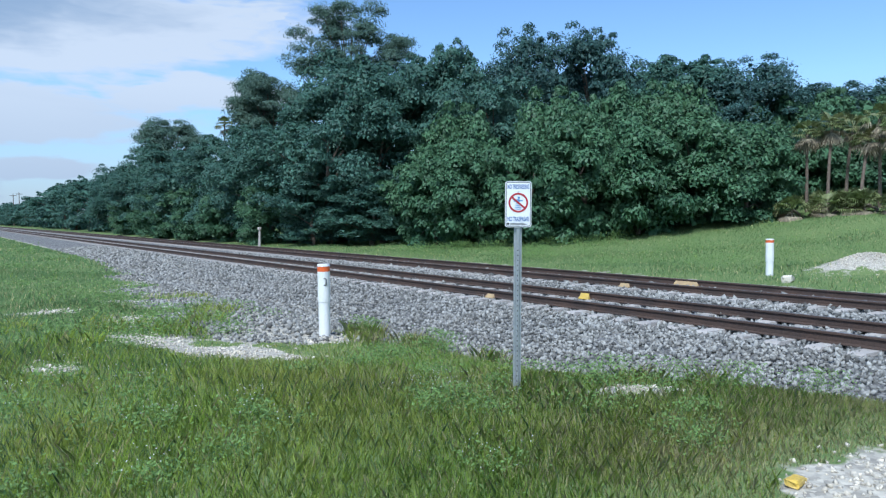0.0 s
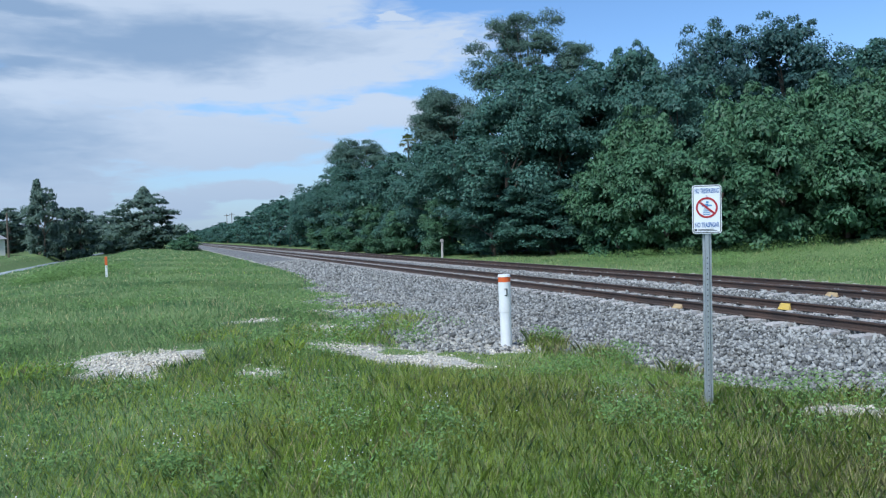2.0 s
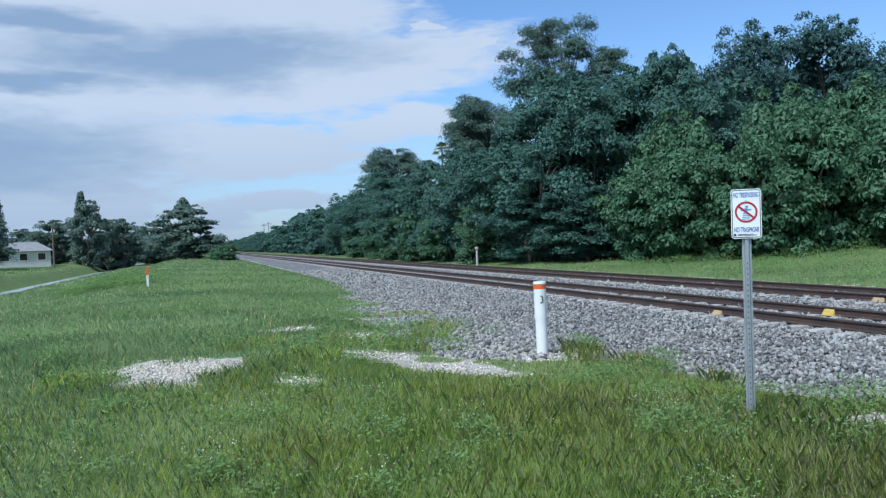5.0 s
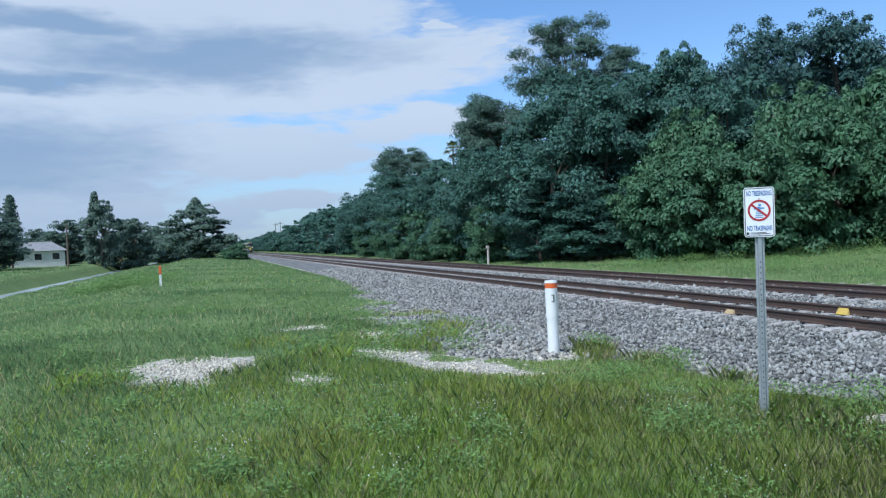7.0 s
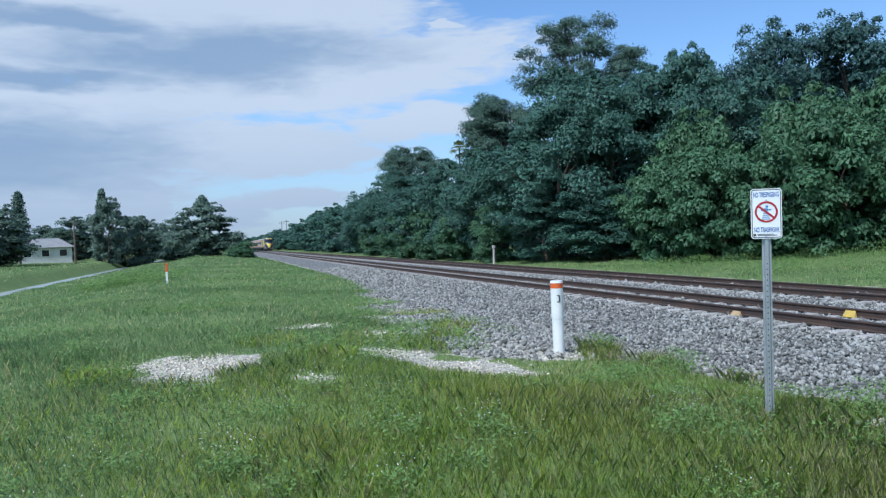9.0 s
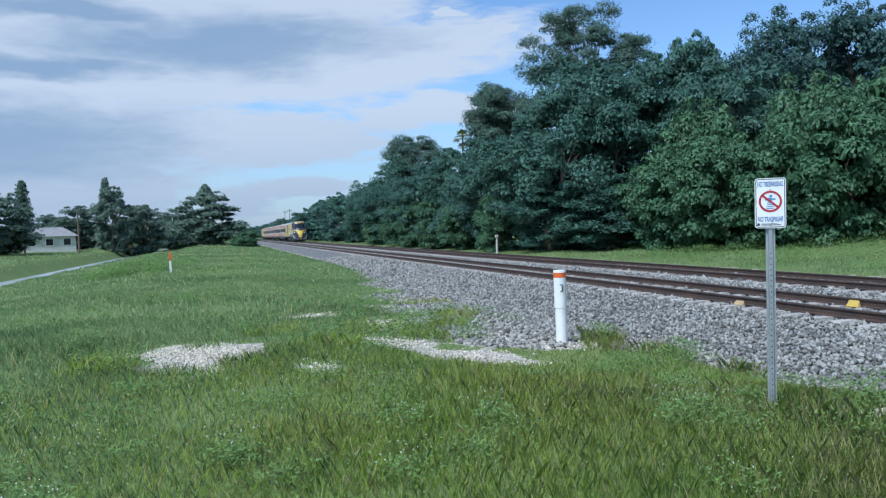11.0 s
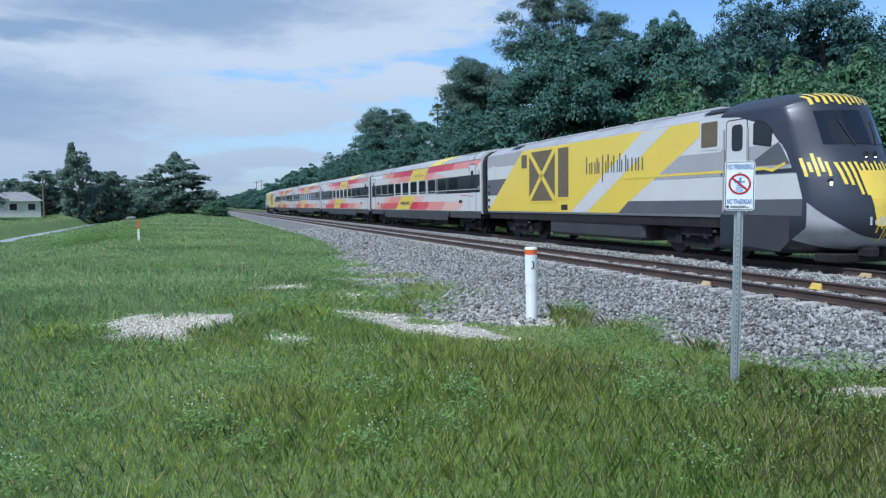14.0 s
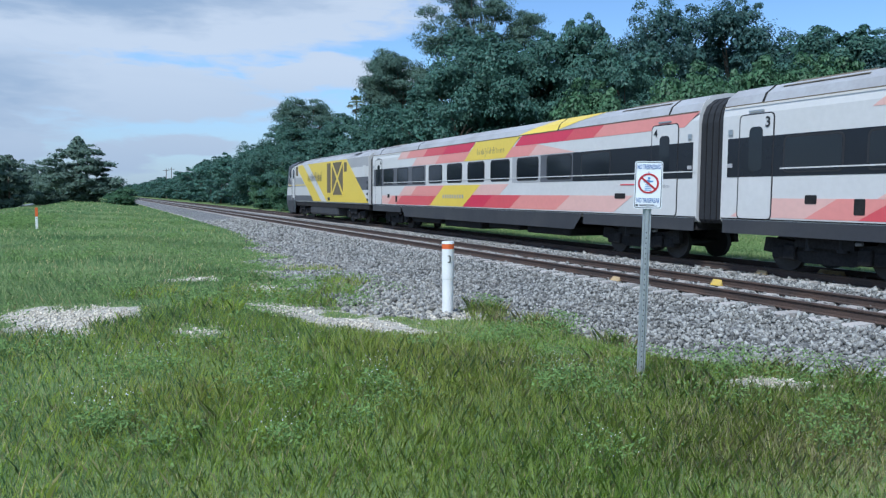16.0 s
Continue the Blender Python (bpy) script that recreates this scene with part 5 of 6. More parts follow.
def locomotive():
    car = tagged(empty("locomotive"), "yellow, white and grey diesel locomotive with a dark sloped nose", "locomotive", "locomotives of the train")
    H = 1.5
    a0, a1 = 0.40, 18.3
    sec = [(-H + 0.05, 1.20), (-H, 1.27), (-H, 3.72), (-H + 0.06, 3.86), (-H + 0.30, 4.02), (-0.9, 4.14), (-0.5, 4.24), (0, 4.28)]
    sec = sec + [(-x, z) for x, z in reversed(sec[:-1])]
    part("body", shell(a0, a1, sec), WHITE_PAINT, car, "carbody with white lower band")
    top = [(x * 1.004, z + 0.008) for x, z in sec if z > 3.84]
    bm = bmesh.new()
    bar_prism(bm, top + [(1.1, 3.85), (-1.1, 3.85)], -a1, -a0 - 0.02)
    roof = part("roof", bm, SILVER_PAINT, car, "silver-grey roof with hatches")
    for u in np.arange(2.2, 15.0, 2.55):
        bm = bmesh.new()
        box(bm, -0.62, 0.62, -u - 2.2, -u, 4.20, 4.30, 0.03)
        part("hatch", bm, SILVER_PAINT, roof)
    for u in (3.0, 17.2):
        for s in (-1, 1):
            bm = bmesh.new()
            bm.faces.new([bm.verts.new((s * x, -uu, z)) for uu, x, z in ((u, 1.30, 4.02), (u + 0.9, 1.30, 4.02), (u + 0.9, 0.95, 4.16), (u, 0.95, 4.16))])
            part("roof_grille", bm, BLACK, roof).location.z = 0.012
    # cab: sides back to the body, front sloping
    zs = np.concatenate([np.linspace(0.30, 3.4, 16), np.linspace(3.5, 4.30, 12)])
    xs = np.linspace(-1.5, 1.5, 25)
    bm = bmesh.new()
    g = [[bm.verts.new((x, -float(nose_u(x, z)), float(roof_drop(x, z)))) for x in xs] for z in zs]
    for j in range(len(zs) - 1):
        for i in range(len(xs) - 1):
            bm.faces.new((g[j][i], g[j][i + 1], g[j + 1][i + 1], g[j + 1][i]))
    back = {}
    for col in (0, -1):
        b_ = [bm.verts.new((xs[col], -18.28, float(roof_drop(xs[col], z)))) for z in zs]
        back[col] = b_
        for j in range(len(zs) - 1):
            f = (g[j][col], g[j + 1][col], b_[j + 1], b_[j])
            bm.faces.new(f)
    ridge = [back[0][-1]] + [bm.verts.new((x, -18.28, float(roof_drop(x, 4.30)))) for x in xs[1:-1]] + [back[-1][-1]]
    for i in range(len(xs) - 1):
        bm.faces.new((g[-1][i], g[-1][i + 1], ridge[i + 1], ridge[i]))
    floor_ = [back[0][0]] + [bm.verts.new((x, -18.28, 0.30)) for x in xs[1:-1]] + [back[-1][0]]
    for i in range(len(xs) - 1):
        bm.faces.new((g[0][i], g[0][i + 1], floor_[i + 1], floor_[i]))
    cab = part("cab", bm, NAVY, car, "dark navy rounded cab with a sloped front", smooth_shade=True)
    part("windshield", nose_patch(-1.0, 1.0, 2.92, 3.74, 0.012, 0.0, 10, 6), GLASS, cab, "large dark windshield")
    part("bib", nose_patch(-0.50, 0.50, 1.02, 2.30, 0.014, 0.35), TRAIN_YELLOW, cab, "yellow tapering bib")
    for k in range(15):
        x = -0.91 + 0.13 * k
        if abs(x) > 0.5:
            lo, hi = 1.62 + 0.9 * (abs(x) - 0.5) + 0.10 * (k % 2), 2.50
        else:
            lo, hi = 0.60 + 0.3 * abs(x) + 0.14 * (k % 3), 2.46 + 0.05 * (k % 2)
        part("bib_stroke", nose_patch(x - 0.034, x + 0.034, lo, hi, 0.018, 0.30 * (hi - lo) / 1.9, 1, 8), TRAIN_YELLOW, cab)
    bm = bmesh.new()
    g = []
    for j in range(7):
        g.append([])
        for x in np.linspace(-1.5, 1.5, 25):
            z = 0.42 + 0.25 * (abs(x) / 1.5) ** 3 + (0.30 + 0.62 * (abs(x) / 1.5) ** 2.2) * j / 6
            g[-1].append(bm.verts.new((x, -float(nose_u(x, z)) - 0.011, z)))
    for j in range(6):
        for i in range(24):
            bm.faces.new((g[j][i], g[j][i + 1], g[j + 1][i + 1], g[j + 1][i]))
    part("chin", bm, SILVER_PAINT, cab, "silver crescent round the lower nose", smooth_shade=True)
    for k in range(13):
        x = -0.96 + k * 0.16
        part("brow_stripe", nose_patch(x - 0.042, x + 0.042, 3.86 + 0.05 * (k % 2) + 0.06 * abs(x), 4.20 + 0.03 * (k % 2), 0.018, 0.0, 2, 6), TRAIN_YELLOW, cab, "yellow stripes over the windshield")
    for s in (-1, 1):
        for k in range(5):
            x = s * (1.06 + 0.09 * k)
            part("whisker", nose_patch(x - 0.026, x + 0.026, 2.18 + 0.10 * (k % 2), 2.52 + 0.10 * (k % 3), 0.015, 0.0, 1, 3), TRAIN_YELLOW, cab)
        for x, z, r in ((s * 0.14, 2.68, 0.065), (s * 1.08, 2.08, 0.05)):
            u = float(nose_u(x, z))
            bm = bmesh.new()
            tube(bm, (x, -u + 0.05, z), (x, -u - 0.035, z), r * 1.25, r * 1.15, 16)
            lamp = part("headlight", bm, BLACK, cab, "round headlight housing")
            bm = bmesh.new()
            tube(bm, (x, -u - 0.03, z), (x, -u - 0.045, z), r, r * 0.9, 16)
            part("lens", bm, HEADLIGHT, lamp, "glowing white lens")
        bm = bmesh.new()
        tube(bm, (s * 0.35, -float(nose_u(0.35, 2.95)) - 0.05, 2.9), (s * 0.55, -float(nose_u(0.55, 3.5)) - 0.05, 3.5), 0.018, 0.012, 6)
        part("wiper", bm, BLACK, cab)
    n = 9
    bm = bmesh.new()
    for k in range(n):
        x = -0.48 + k * 0.12
        u = float(nose_u(x, 1.15)) + 0.02
        box(bm, x - 0.035, x + 0.03, -u - 0.006, -u, 1.06, 1.06 + (0.20 if k in (0, 2, 3, 5) else 0.13))
    tagged(part("wordmark", bm, WHITE_PAINT, cab, "white lettering bars across the bib"), kind="stuff")
    bm = bmesh.new()
    for s in (-1, 1):
        box(bm, s * 0.30 - 0.12, s * 0.30 + 0.12, -22.42, -22.0, 0.28, 0.50, 0.02)
    box(bm, -1.1, 1.1, -22.0, -21.3, 0.12, 0.34, 0.03)
    part("pilot", bm, UNDER, car, "dark coupler pilot")
    for s in (-1, 1):
        def P(name, mat, outline, off=0.006, label="", half=H):
            return side_panel(car, name, mat, outline, s, off, half, label)
        zt, zb = 3.84, 1.28
        k = 1.66
        P("side_paint", TRAIN_YELLOW, [(0.45, zb), (12.85, zb), (12.85 + 2.08 * (zt - zb), zt), (0.45 + k * (zt - zb), zt)], 0.006, "yellow side")
        P("side_stripe", WHITE_PAINT, [(9.3, zb), (10.6, zb), (10.6 + 2.05 * (zt - zb), zt), (9.3 + 1.98 * (zt - zb), zt)], 0.010, "white diagonal stripe")
        P("side_stripe", WHITE_PAINT, [(15.0, 2.30), (16.1, 2.84), (18.3, 2.84), (18.3, 3.84), (18.2, 3.84)], 0.008)
        P("side_stripe", MID_GREY, [(15.0, 2.30), (18.3, 2.30), (18.3, 2.95), (16.4, 2.95)], 0.011, "light grey side field")
        P("side_paint", MID_GREY, [(0.45, 3.30), (0.45 + k * 2.02, 3.30), (0.45 + k * 2.56, zt), (0.45, zt)], 0.006)
        P("side_paint", TRAIN_GREY, [(0.45, 2.0), (0.45 + k * 0.72, 2.0), (0.45 + k * 1.45, 2.73), (0.45, 2.73)], 0.006)
        P("side_paint", TRAIN_GREY, [(12.85, zb), (21.3, zb), (21.32, 1.66), (13.5, 1.66)], 0.007, "grey lower band")
        P("side_paint", WHITE_PAINT, [(13.6, 1.67), (21.32, 1.67), (21.1, 2.28), (14.9, 2.28)], 0.007)
        P("side_paint", WHITE_PAINT, [(18.3, 2.29), (21.0, 2.29), (20.75, 2.8), (20.3, 3.25), (19.7, 3.58), (19.0, 3.78), (18.3, 3.84)], 0.008)
        P("side_paint", MID_GREY, [(18.3, 2.29), (21.0, 2.29), (20.6, 3.0), (18.3, 3.0)], 0.011)
        P("side_paint", TRAIN_GREY, [(19.3, 2.5), (20.9, 2.5), (20.5, 3.05)], 0.014)
        P("side_paint", NAVY, [(18.3, 2.30), (21.0, 2.30), (20.98, 2.40), (18.3, 2.40)], 0.013)
        P("pinstripe", TRAIN_YELLOW, [(13.2, 2.38), (18.6, 2.38), (20.0, 2.40), (20.3, 2.34), (20.75, 2.5), (20.73, 2.56), (20.3, 2.42), (20.0, 2.47), (18.6, 2.45), (13.2, 2.45)], 0.016, "thin yellow line")
        P("underskirt", SKIRT, [(19.0, 0.45), (20.6, 0.35), (20.9, 0.62), (20.9, 1.27), (19.0, 1.27)], 0.008)
        # grilles
        for u0, u1, z0, z1, cross in ((5.45, 7.95, 1.72, 3.72, True), (8.25, 9.15, 1.85, 3.72, False), (4.62, 5.2, 3.10, 3.66, False), (17.42, 18.14, 3.10, 3.78, False)):
            fr = P("grille_frame", TRAIN_YELLOW if u0 < 17 else WHITE_PAINT, rect(u0 - 0.08, u1 + 0.08, z0 - 0.08, z1 + 0.08, 0.06), 0.018, "raised grille frame")
            side_panel(fr, "mesh", GRILLE, rect(u0, u1, z0, z1, 0.05), s, 0.022, H, "brown filter mesh")
            if cross:
                for p, q in (((u0, z0), (u1, z1)), ((u0, z1), (u1, z0))):
                    w = 0.11
                    dx, dz = q[0] - p[0], q[1] - p[1]
                    ln = math.hypot(dx, dz)
                    ax, az = -dz / ln * w, dx / ln * w
                    side_panel(fr, "brace", TRAIN_YELLOW, [(p[0] - ax, p[1] - az), (q[0] - ax, q[1] - az), (q[0] + ax, q[1] + az), (p[0] + ax, p[1] + az)], s, 0.028, H, "yellow diagonal brace")
        d = P("door", RUBBER, rect(18.5, 19.36, 1.45, 3.74, 0.1), 0.016, "cab side door")
        side_panel(d, "leaf", WHITE_PAINT, rect(18.53, 19.33, 1.48, 3.71, 0.08), s, 0.0175, H)
        side_panel(d, "pane", GLASS, rect(18.74, 19.18, 2.92, 3.60, 0.12), s, 0.023, H, "dark door window")
        for u in (18.46, 19.42):
            bm = bmesh.new()
            tube(bm, (s * (H + 0.06), -u, 1.35), (s * (H + 0.06), -u, 3.5), 0.022, 0.022, 8)
            part("handrail", bm, MID_GREY, car, "grey vertical handrail")
        w = P("window_frame", RUBBER, [(19.58, 3.05), (20.24, 2.95), (20.28, 3.36), (20.0, 3.58), (19.72, 3.66), (19.58, 3.55)], 0.020)
        side_panel(w, "pane", GLASS, [(19.63, 3.09), (20.20, 3.0), (20.23, 3.34), (19.98, 3.53), (19.72, 3.61), (19.63, 3.53)], s, 0.024, H, "cab side window")
        wordmark(car, s, 10.5, 14.4, 2.64, 0.62, H, TRAIN_GREY, 0.02)
        for z in (1.4, 1.72, 2.05, 2.35):
            P("lamp", BLACK, rect(0.5, 0.72, z, z + 0.13), 0.03)
        P("hatch", BLACK, rect(8.5, 9.05, 1.36, 1.56), 0.014)
        P("louvre", WHITE_PAINT, rect(0.95, 1.45, 2.75, 3.35), 0.014, "pale louvred panel")
        bm = bmesh.new()
        for z in (0.45, 0.75, 1.05):
            box(bm, s * 1.3 - 0.16, s * 1.3 + 0.16, -19.3, -18.6, z, z + 0.04)
        part("steps", bm, UNDER, car)
    bm = bmesh.new()
    box(bm, -1.38, 1.38, -14.2, -7.2, 0.32, 1.2, 0.12)
    part("fuel_tank", bm, SKIRT, car, "dark grey fuel tank")
    bm = bmesh.new()
    box(bm, -1.42, 1.42, -19.2, -0.5, 0.90, 1.25)
    part("underframe", bm, UNDER, car)
    for u in (4.0, 16.9):
        bogie(car, u, 2.9, 0.54)
    bm = bmesh.new()
    bar_prism(bm, [(x * 0.9, z * 0.97) for x, z in sec], -0.40, 0.0)
    part("gangway_bellows", bm, RUBBER, car, "dark grey end connection")
    return car


def heighten(car, z0, k):
    """Stretches a car's body upwards from the height z0."""
    for ob in [c for p in car.children for c in (p, *p.children)]:
        for v in ob.data.vertices:
            v.co.z += max(0.0, v.co.z - z0) * k


COACH = 26.5
LOCO_FRONT = locomotive()
heighten(LOCO_FRONT, 1.25, 0.085)
COACHES = [coach(k) for k in (1, 2, 3, 4)]
LOCO_REAR = copy_thing(LOCO_FRONT, pose(TRACK_B, 300, HEAD, 0, 0, 180))


def head_y(t):
    """Where the rear end of the leading locomotive is at t: 50.5 m/s towards -Y."""
    return 10.69 - 50.48 * (t - 14.5)


# ---- ties and stones ----
def build_ties():
    me = tie_mesh()
    for t in TRACKS:
        far = []
        n = 0
        y = -6.0
        while y < 260:
            if n < 150:
                ob = new("tie", me)
                ob.parent = t
                ob.location = (random.uniform(-0.03, 0.03), y, random.uniform(-0.012, 0.004))
            else:
                far.append(y)
            n += 1
            y += 0.61
        bm = bmesh.new()
        for y in far:
            box(bm, -1.3, 1.3, y - 0.12, y + 0.12, -0.2, 0.0)
        tagged(part("far_ties", bm, CONCRETE, t), kind="stuff")


build_ties()
build_stones()


# ---- grass ----
def blades(rs, x, y, h, w, lean):
    """Grass blades: bent strips of two quads' outline as a 5-corner polygon each."""
    n = len(x)
    z = ground_z(x, y) - 0.02
    a_ = rs.uniform(0, 2 * np.pi, n)
    fx, fy = np.cos(a_), np.sin(a_)
    sx, sy = -fy, fx
    k = lean * rs.uniform(0.1, 1.0, n) * h
    p = np.zeros((n, 5, 3))
    for c, (q, b_, s) in enumerate(((0.0, 0.0, -1), (0.0, 0.0, 1), (0.55, 0.35, 0.8), (1.0, 1.0, 0.0), (0.55, 0.35, -0.8))):
        p[:, c, 0] = x + fx * k * b_ + sx * w * s
        p[:, c, 1] = y + fy * k * b_ + sy * w * s
        p[:, c, 2] = z + h * q
    return p


def lushness(x, y):
    """Where grass grows: not on bare spots, thinner beside them."""
    return np.clip(1 - 1.15 * bareness(x, y), 0, 1)


def scatter(rs, x0, x1, y0, y1, per):
    n = int((x1 - x0) * (y1 - y0) * per)
    x, y = rs.uniform(x0, x1, n), rs.uniform(y0, y1, n)
    keep = rs.uniform(0, 1, n) < lushness(x, y)
    return x[keep], y[keep]


def patchy(x, y, f, seed):
    return 0.5 + 0.25 * (np.sin(x * f + seed) * np.cos(y * f * 1.3 - seed) + np.sin((x + y) * f * 0.6 + 2 * seed)) 


# bushy dark weeds beside the bare spots and along the ballast's foot: x, y, spread, leaves
WEED_CLUMPS = [(x, y, r, 700) for x, y, r in ((5.35, 5.1, 0.35), (5.9, 5.35, 0.4), (6.5, 5.0, 0.35), (6.95, 4.5, 0.3), (7.35, 3.9, 0.3), (2.6, 11.1, 0.5), (3.1, 12.1, 0.45), (3.6, 11.0, 0.4), (-1.2, 9.5, 0.4), (1.8, 11.7, 0.6), (1.1, 10.7, 0.6), (2.0, 9.9, 0.5), (0.4, 12.6, 0.6), (-2.0, 11.8, 0.5), (2.6, 14.4, 0.6), (3.4, 18.5, 0.8), (6.2, 9.0, 0.3), (5.6, 10.2, 0.3))]


def build_grass():
    rs = np.random.RandomState(77)
    green, meadow, dry = [], [], []
    # strips by distance: taller single blades near, broader ones far
    for x0, x1, y0, y1, per, w, h0 in ((-3.4, 8.0, 1.8, 4.2, 3600, 0.0021, 0.115), (-3.4, 8.0, 1.8, 4.2, 700, 0.0015, 0.16), (-4.6, 8.0, 4.2, 6.5, 2300, 0.0027, 0.12), (-4.6, 8.0, 4.2, 6.5, 420, 0.0018, 0.165), (-6.5, 7.4, 6.5, 10.0, 1100, 0.0042, 0.12), (-6.5, 7.4, 6.5, 10.0, 240, 0.0024, 0.165), (-10, 7.0, 10.0, 16.0, 520, 0.0065, 0.12), (-10, 7.0, 10.0, 16.0, 90, 0.0040, 0.20),
                                       (-14, 6.5, 16, 30, 190, 0.013, 0.13), (-12, 6.4, 30, 60, 60, 0.028, 0.14), (-12, 6.4, 60, 120, 14, 0.07, 0.16), (-40, -17, 60, 120, 6, 0.08, 0.2), (-30, -17, 25, 60, 22, 0.035, 0.16),
                                       (-9, 8.2, -6, 1.8, 700, 0.007, 0.11), (-10, -3.4, 1.8, 5.0, 900, 0.006, 0.11), (-14, -6.5, 5.0, 10.0, 160, 0.009, 0.11), (18.9, 46, 8, 26, 110, 0.013, 0.14), (19, 40, 26, 60, 55, 0.02, 0.16)):
        x, y = scatter(rs, x0, x1, y0, y1, per)
        side = (x + 12.4) * (x + 17.0) > 0
        x, y = x[side], y[side]
        n = len(x)
        tall = patchy(x, y, 1.1, 1.0)
        h = 0.8 * h0 * rs.uniform(0.4, 1.3, n) * (0.6 + 0.8 * tall)
        # longer growth in front of the ballast, short beside the bare spots
        h *= 0.5 + 0.5 * np.clip(1.4 - 2 * bareness(x, y), 0, 1)
        h *= 1 - 0.45 * smooth(2.2, 3.4, x) * (1 - smooth(2.6, 3.8, y))
        p = blades(rs, x, y, h, 0.52 * w * rs.uniform(0.6, 1.3, n), 0.6)
        d = 0.05 + 0.20 * smooth(2.2, 5.0, x) * (1 - smooth(9, 14, y)) + 0.40 * smooth(2.2, 4.5, x) * (1 - smooth(2.6, 4.6, y)) + 0.12 * patchy(x, y, 0.7, 3.0) + 0.25 * (bareness(x, y) > 0.12)
        isdry = rs.uniform(0, 1, n) < d
        deep = rs.uniform(0, 1, n) < np.maximum(smooth(7.5, 12.5, y), smooth(15, 19, x)) * 0.9 + 0.12 * patchy(x, y, 0.9, 5.0) + 0.55 * smooth(1.5, -2.0, x) + 0.5 * np.clip(patchy(x, y, 1.7, 2.0) - 0.5, 0, 1)
        green.append(p[~isdry & ~deep])
        meadow.append(p[~isdry & deep])
        dry.append(p[isdry])
    # taller tufts beside the gravel and along its edge
    for cx, cy, r, hh, n in [(5.6, 10.3, 0.35, 0.28, 500), (6.1, 9.4, 0.4, 0.26, 500), (5.2, 9.6, 0.3, 0.2, 300), (4.3, 13.8, 0.5, 0.2, 420), (3.7, 12.4, 0.4, 0.24, 380), (2.9, 11.2, 0.5, 0.26, 420), (4.6, 17.4, 0.8, 0.16, 500), (2.2, 12.0, 0.5, 0.24, 380), (6.5, 8.2, 0.3, 0.24, 300), (6.6, 5.6, 0.3, 0.26, 320), (6.9, 4.9, 0.3, 0.28, 320), (5.0, 5.0, 0.3, 0.24, 260), (1.3, 10.4, 0.5, 0.24, 400), (-1.6, 9.9, 0.5, 0.26, 400), (0.7, 12.6, 0.6, 0.22, 400)] + [(rs.uniform(-3, 5), rs.uniform(2.5, 8), 0.14, rs.uniform(0.12, 0.2), 70) for k in range(24)]:
        a_, q = rs.uniform(0, 2 * np.pi, n), r * rs.uniform(0, 1, n) ** 0.6
        x, y = cx + q * np.cos(a_), cy + q * np.sin(a_)
        n = n // 2
        x, y = x[:n], y[:n]
        p = blades(rs, x, y, hh * rs.uniform(0.4, 1.1, n), np.full(n, 0.0012 + 0.00025 * cy), 0.8)
        isdry = rs.uniform(0, 1, n) < (0.5 if cx > 4.4 else 0.2)
        green.append(p[~isdry])
        dry.append(p[isdry])
    tagged(soup("grass", np.concatenate(green), GRASS), "long fresh green grass over the field", "grass", kind="stuff")
    tagged(soup("meadow_grass", np.concatenate(meadow), GRASS_DARK), "deep green meadow grass further over the field", "grass", kind="stuff")
    tagged(soup("dry_grass", np.concatenate(dry), GRASS_DRY), "straw-coloured dry grass among the green", "grass", kind="stuff")
    # weeds: low leafy clumps with small white flower heads
    L_, F_ = [], []
    for cx, cy, r, n in [(rs.uniform(-3.0, 5.5), rs.uniform(3.3, 8.5), rs.uniform(0.2, 0.5), 420) for k in range(46)] + [(rs.uniform(-9, 5.6), rs.uniform(8.5, 22), rs.uniform(0.25, 0.6), 130) for k in range(60)] + [(6.3 + rs.uniform(-0.4, 0.4), rs.uniform(4, 9), 0.25, 130) for k in range(10)] + [(rs.uniform(20, 31), rs.uniform(14, 36), 0.9, 220) for k in range(90)] + WEED_CLUMPS + [(rs.uniform(-6.5, -2.4), rs.uniform(37, 50), 0.9, 650) for k in range(26)] + [(rs.uniform(-9, 5), rs.uniform(22, 40), 0.7, 110) for k in range(40)]:
        hh = 0.34 if n == 700 else rs.uniform(0.12, 0.26) * (2.4 if cy > 12 and (cx > 15 or cy > 36) else 1)
        x, y = cx + rs.normal(0, r * 0.5, n), cy + rs.normal(0, r * 0.5, n)
        z = ground_z(x, y) + rs.uniform(0.02, hh, n)
        p = np.stack([x, y, z], -1)
        d = rs.normal(size=(n, 3)) * np.array([1, 1, 0.6])
        d /= np.linalg.norm(d, axis=1, keepdims=True)
        s = np.cross(d, rs.normal(size=(n, 3)))
        s /= np.linalg.norm(s, axis=1, keepdims=True)
        l = rs.uniform(0.007, 0.016, (n, 1)) * (1 + 0.08 * cy)
        L_.append(np.stack([p - d * l, p + s * l * 0.35, p + d * l, p - s * l * 0.35], 1))
        if cy < 9 and cx < 4 and rs.uniform() < 0.6:
            m = 18
            q = np.stack([cx + rs.normal(0, r * 0.6, m), cy + rs.normal(0, r * 0.6, m), np.zeros(m)], -1)
            q[:, 2] = ground_z(q[:, 0], q[:, 1]) + hh + rs.uniform(0.0, 0.10, m)
            e_ = 0.0034
            F_.append(np.stack([q + (-e_, 0, -e_), q + (e_, 0, -e_), q + (e_, 0, e_), q + (-e_, 0, e_)], 1))
            F_.append(np.stack([q + (-e_, -e_, 0), q + (e_, -e_, 0), q + (e_, e_, 0), q + (-e_, e_, 0)], 1))
    tagged(soup("weeds", np.concatenate(L_), WEED), "low leafy weeds scattered through the grass", "weeds", kind="stuff")
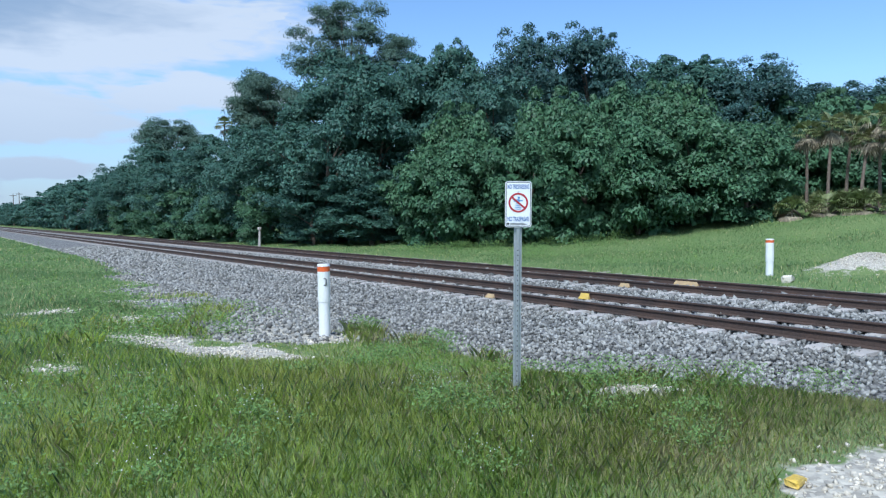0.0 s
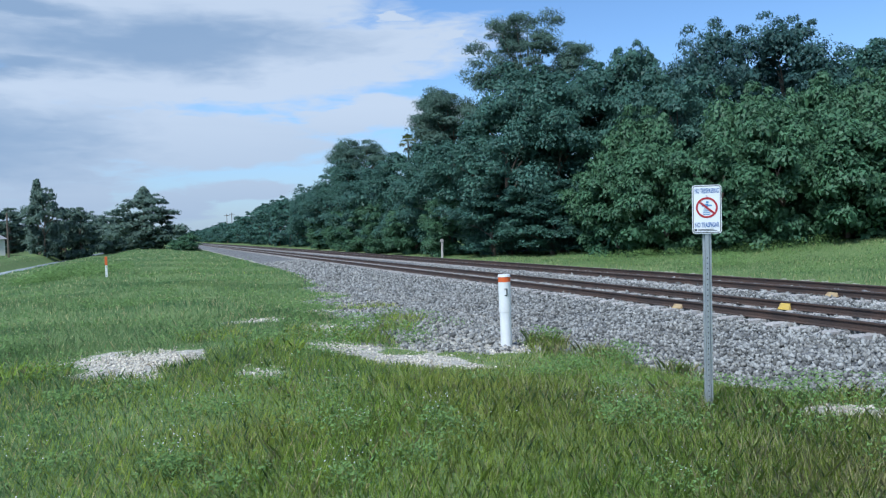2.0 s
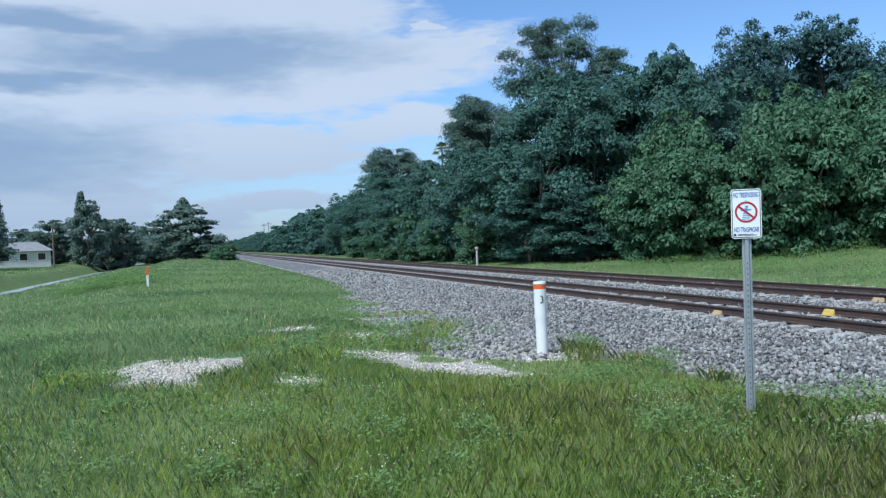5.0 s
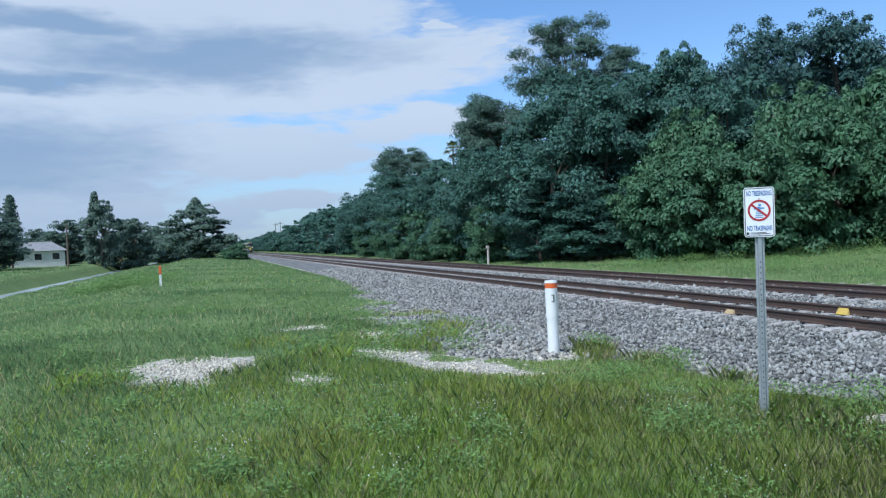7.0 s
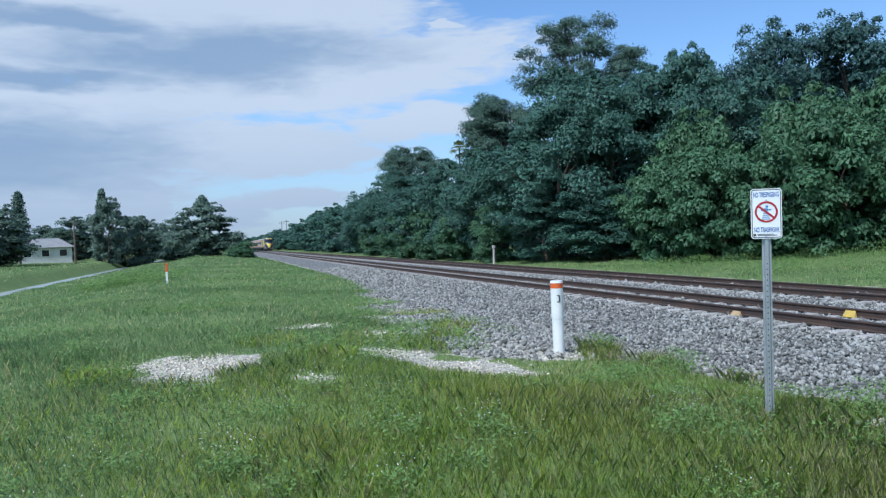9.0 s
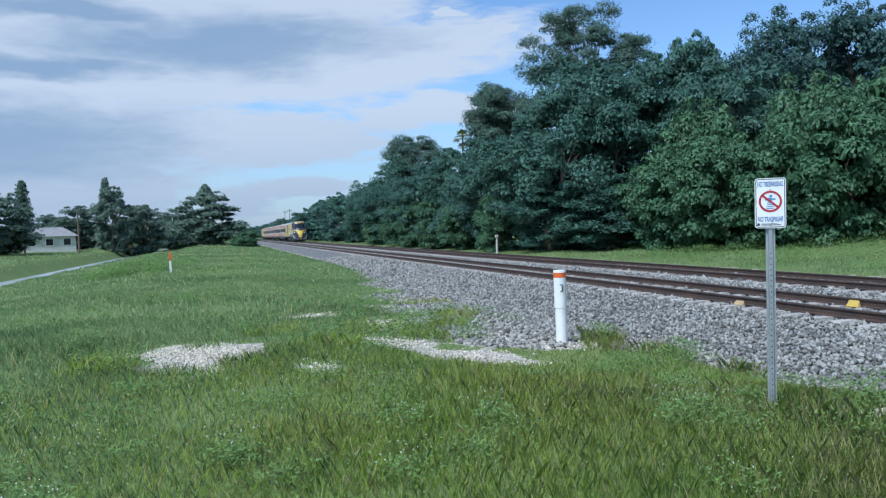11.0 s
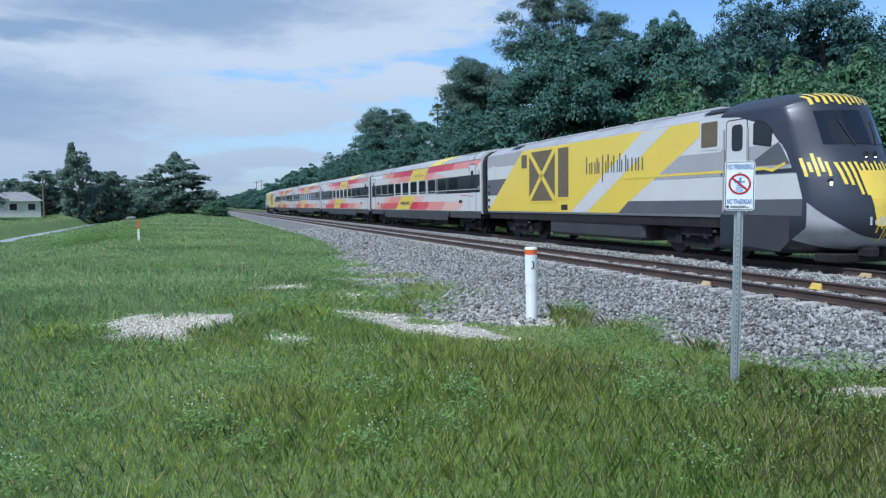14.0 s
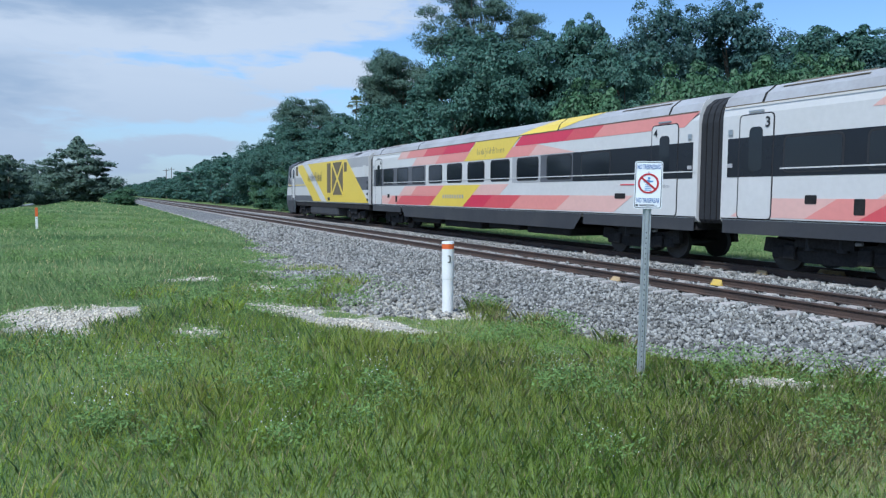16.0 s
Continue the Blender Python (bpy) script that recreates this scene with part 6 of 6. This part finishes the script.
    tagged(soup("weed_flowers", np.concatenate(F_), PETAL), "tiny white weed flowers above the grass", "flowers", kind="stuff")


build_grass()


# ---- painted marks and clips on the tracks ----
def rail_plate(x, y, z, w, h, mat, label, lean=28):
    bm = bmesh.new()
    vs = [bm.verts.new(p) for p in ((-0.02, -w / 2, 0), (-0.02, w / 2, 0), (0.05, w * 0.42, h), (0.05, -w * 0.42, h), (0.05, -w / 2, 0), (0.05, w / 2, 0))]
    for f in ((0, 3, 2, 1), (0, 4, 3), (1, 2, 5), (4, 5, 2, 3), (0, 1, 5, 4)):
        bm.faces.new([vs[k] for k in f])
    ob = part("rail_marker", bm, mat)
    ob.matrix_world = pose(x, y, z)
    tagged(ob, label, "rail marker", "painted markers along the rails")


rail_plate(TRACK_A + 0.7525 - 0.13, 11.95, 0.0, 0.30, 0.13, YELLOW_PAINT, "bright yellow wedge plate clamped beside a rail")
rail_plate(TRACK_A - 0.7525 - 0.15, 13.5, 0.0, 0.30, 0.09, TAN_PAINT, "faded yellow wedge plate beside the near rail")
rail_plate(TRACK_B - 0.7525 - 0.13, 13.3, 0.0, 0.34, 0.10, TAN_PAINT, "faded yellow wedge plate on the further track")
rail_plate(TRACK_B + 0.7525 - 0.11, 12.5, 0.0, 0.8, 0.12, TAN_PAINT, "long faded yellow plate beside the outer rail")


def concrete_chunk():
    bm = bmesh.new()
    box(bm, -0.38, 0.38, -0.14, 0.14, -0.05, 0.16, 0.05)
    for v in bm.verts:
        v.co += Vector((random.uniform(-0.05, 0.05), random.uniform(-0.04, 0.04), random.uniform(-0.03, 0.03)))
    ob = part("concrete_chunk", bm, LIME)
    ob.matrix_world = pose(20.41, 11.83, float(ground_z(20.41, 11.83)), 0, 6, 25)
    tagged(ob, "pale broken concrete chunk lying in the grass", "rubble")


concrete_chunk()


def yellow_scrap():
    bm = bmesh.new()
    box(bm, -0.11, 0.11, -0.045, 0.045, -0.02, 0.03, 0.012)
    for v in bm.verts:
        v.co += Vector((random.uniform(-0.015, 0.015), random.uniform(-0.012, 0.012), random.uniform(-0.006, 0.006)))
    ob = part("concrete_chunk", bm, YELLOW_PAINT)
    ob.matrix_world = pose(4.60, 2.60, float(ground_z(4.60, 2.60)) + 0.02, 4, 5, 15)
    tagged(ob, "yellow-painted concrete chip lying beside pale rubble", "rubble")


yellow_scrap()


def motions():
    times = [0.0, 0.1] + [0.5 * k for k in range(1, 32)] + [15.9, 16.0]
    walk(LOCO_FRONT, [(t, pose(TRACK_B, head_y(t), HEAD)) for t in times])
    for k, car in enumerate(COACHES):
        walk(car, [(t, pose(TRACK_B, head_y(t) + COACH * (k + 1), HEAD)) for t in times])
    walk(LOCO_REAR, [(t, pose(TRACK_B, head_y(t) + COACH * 4, HEAD, 0, 0, 180)) for t in times])


motions()
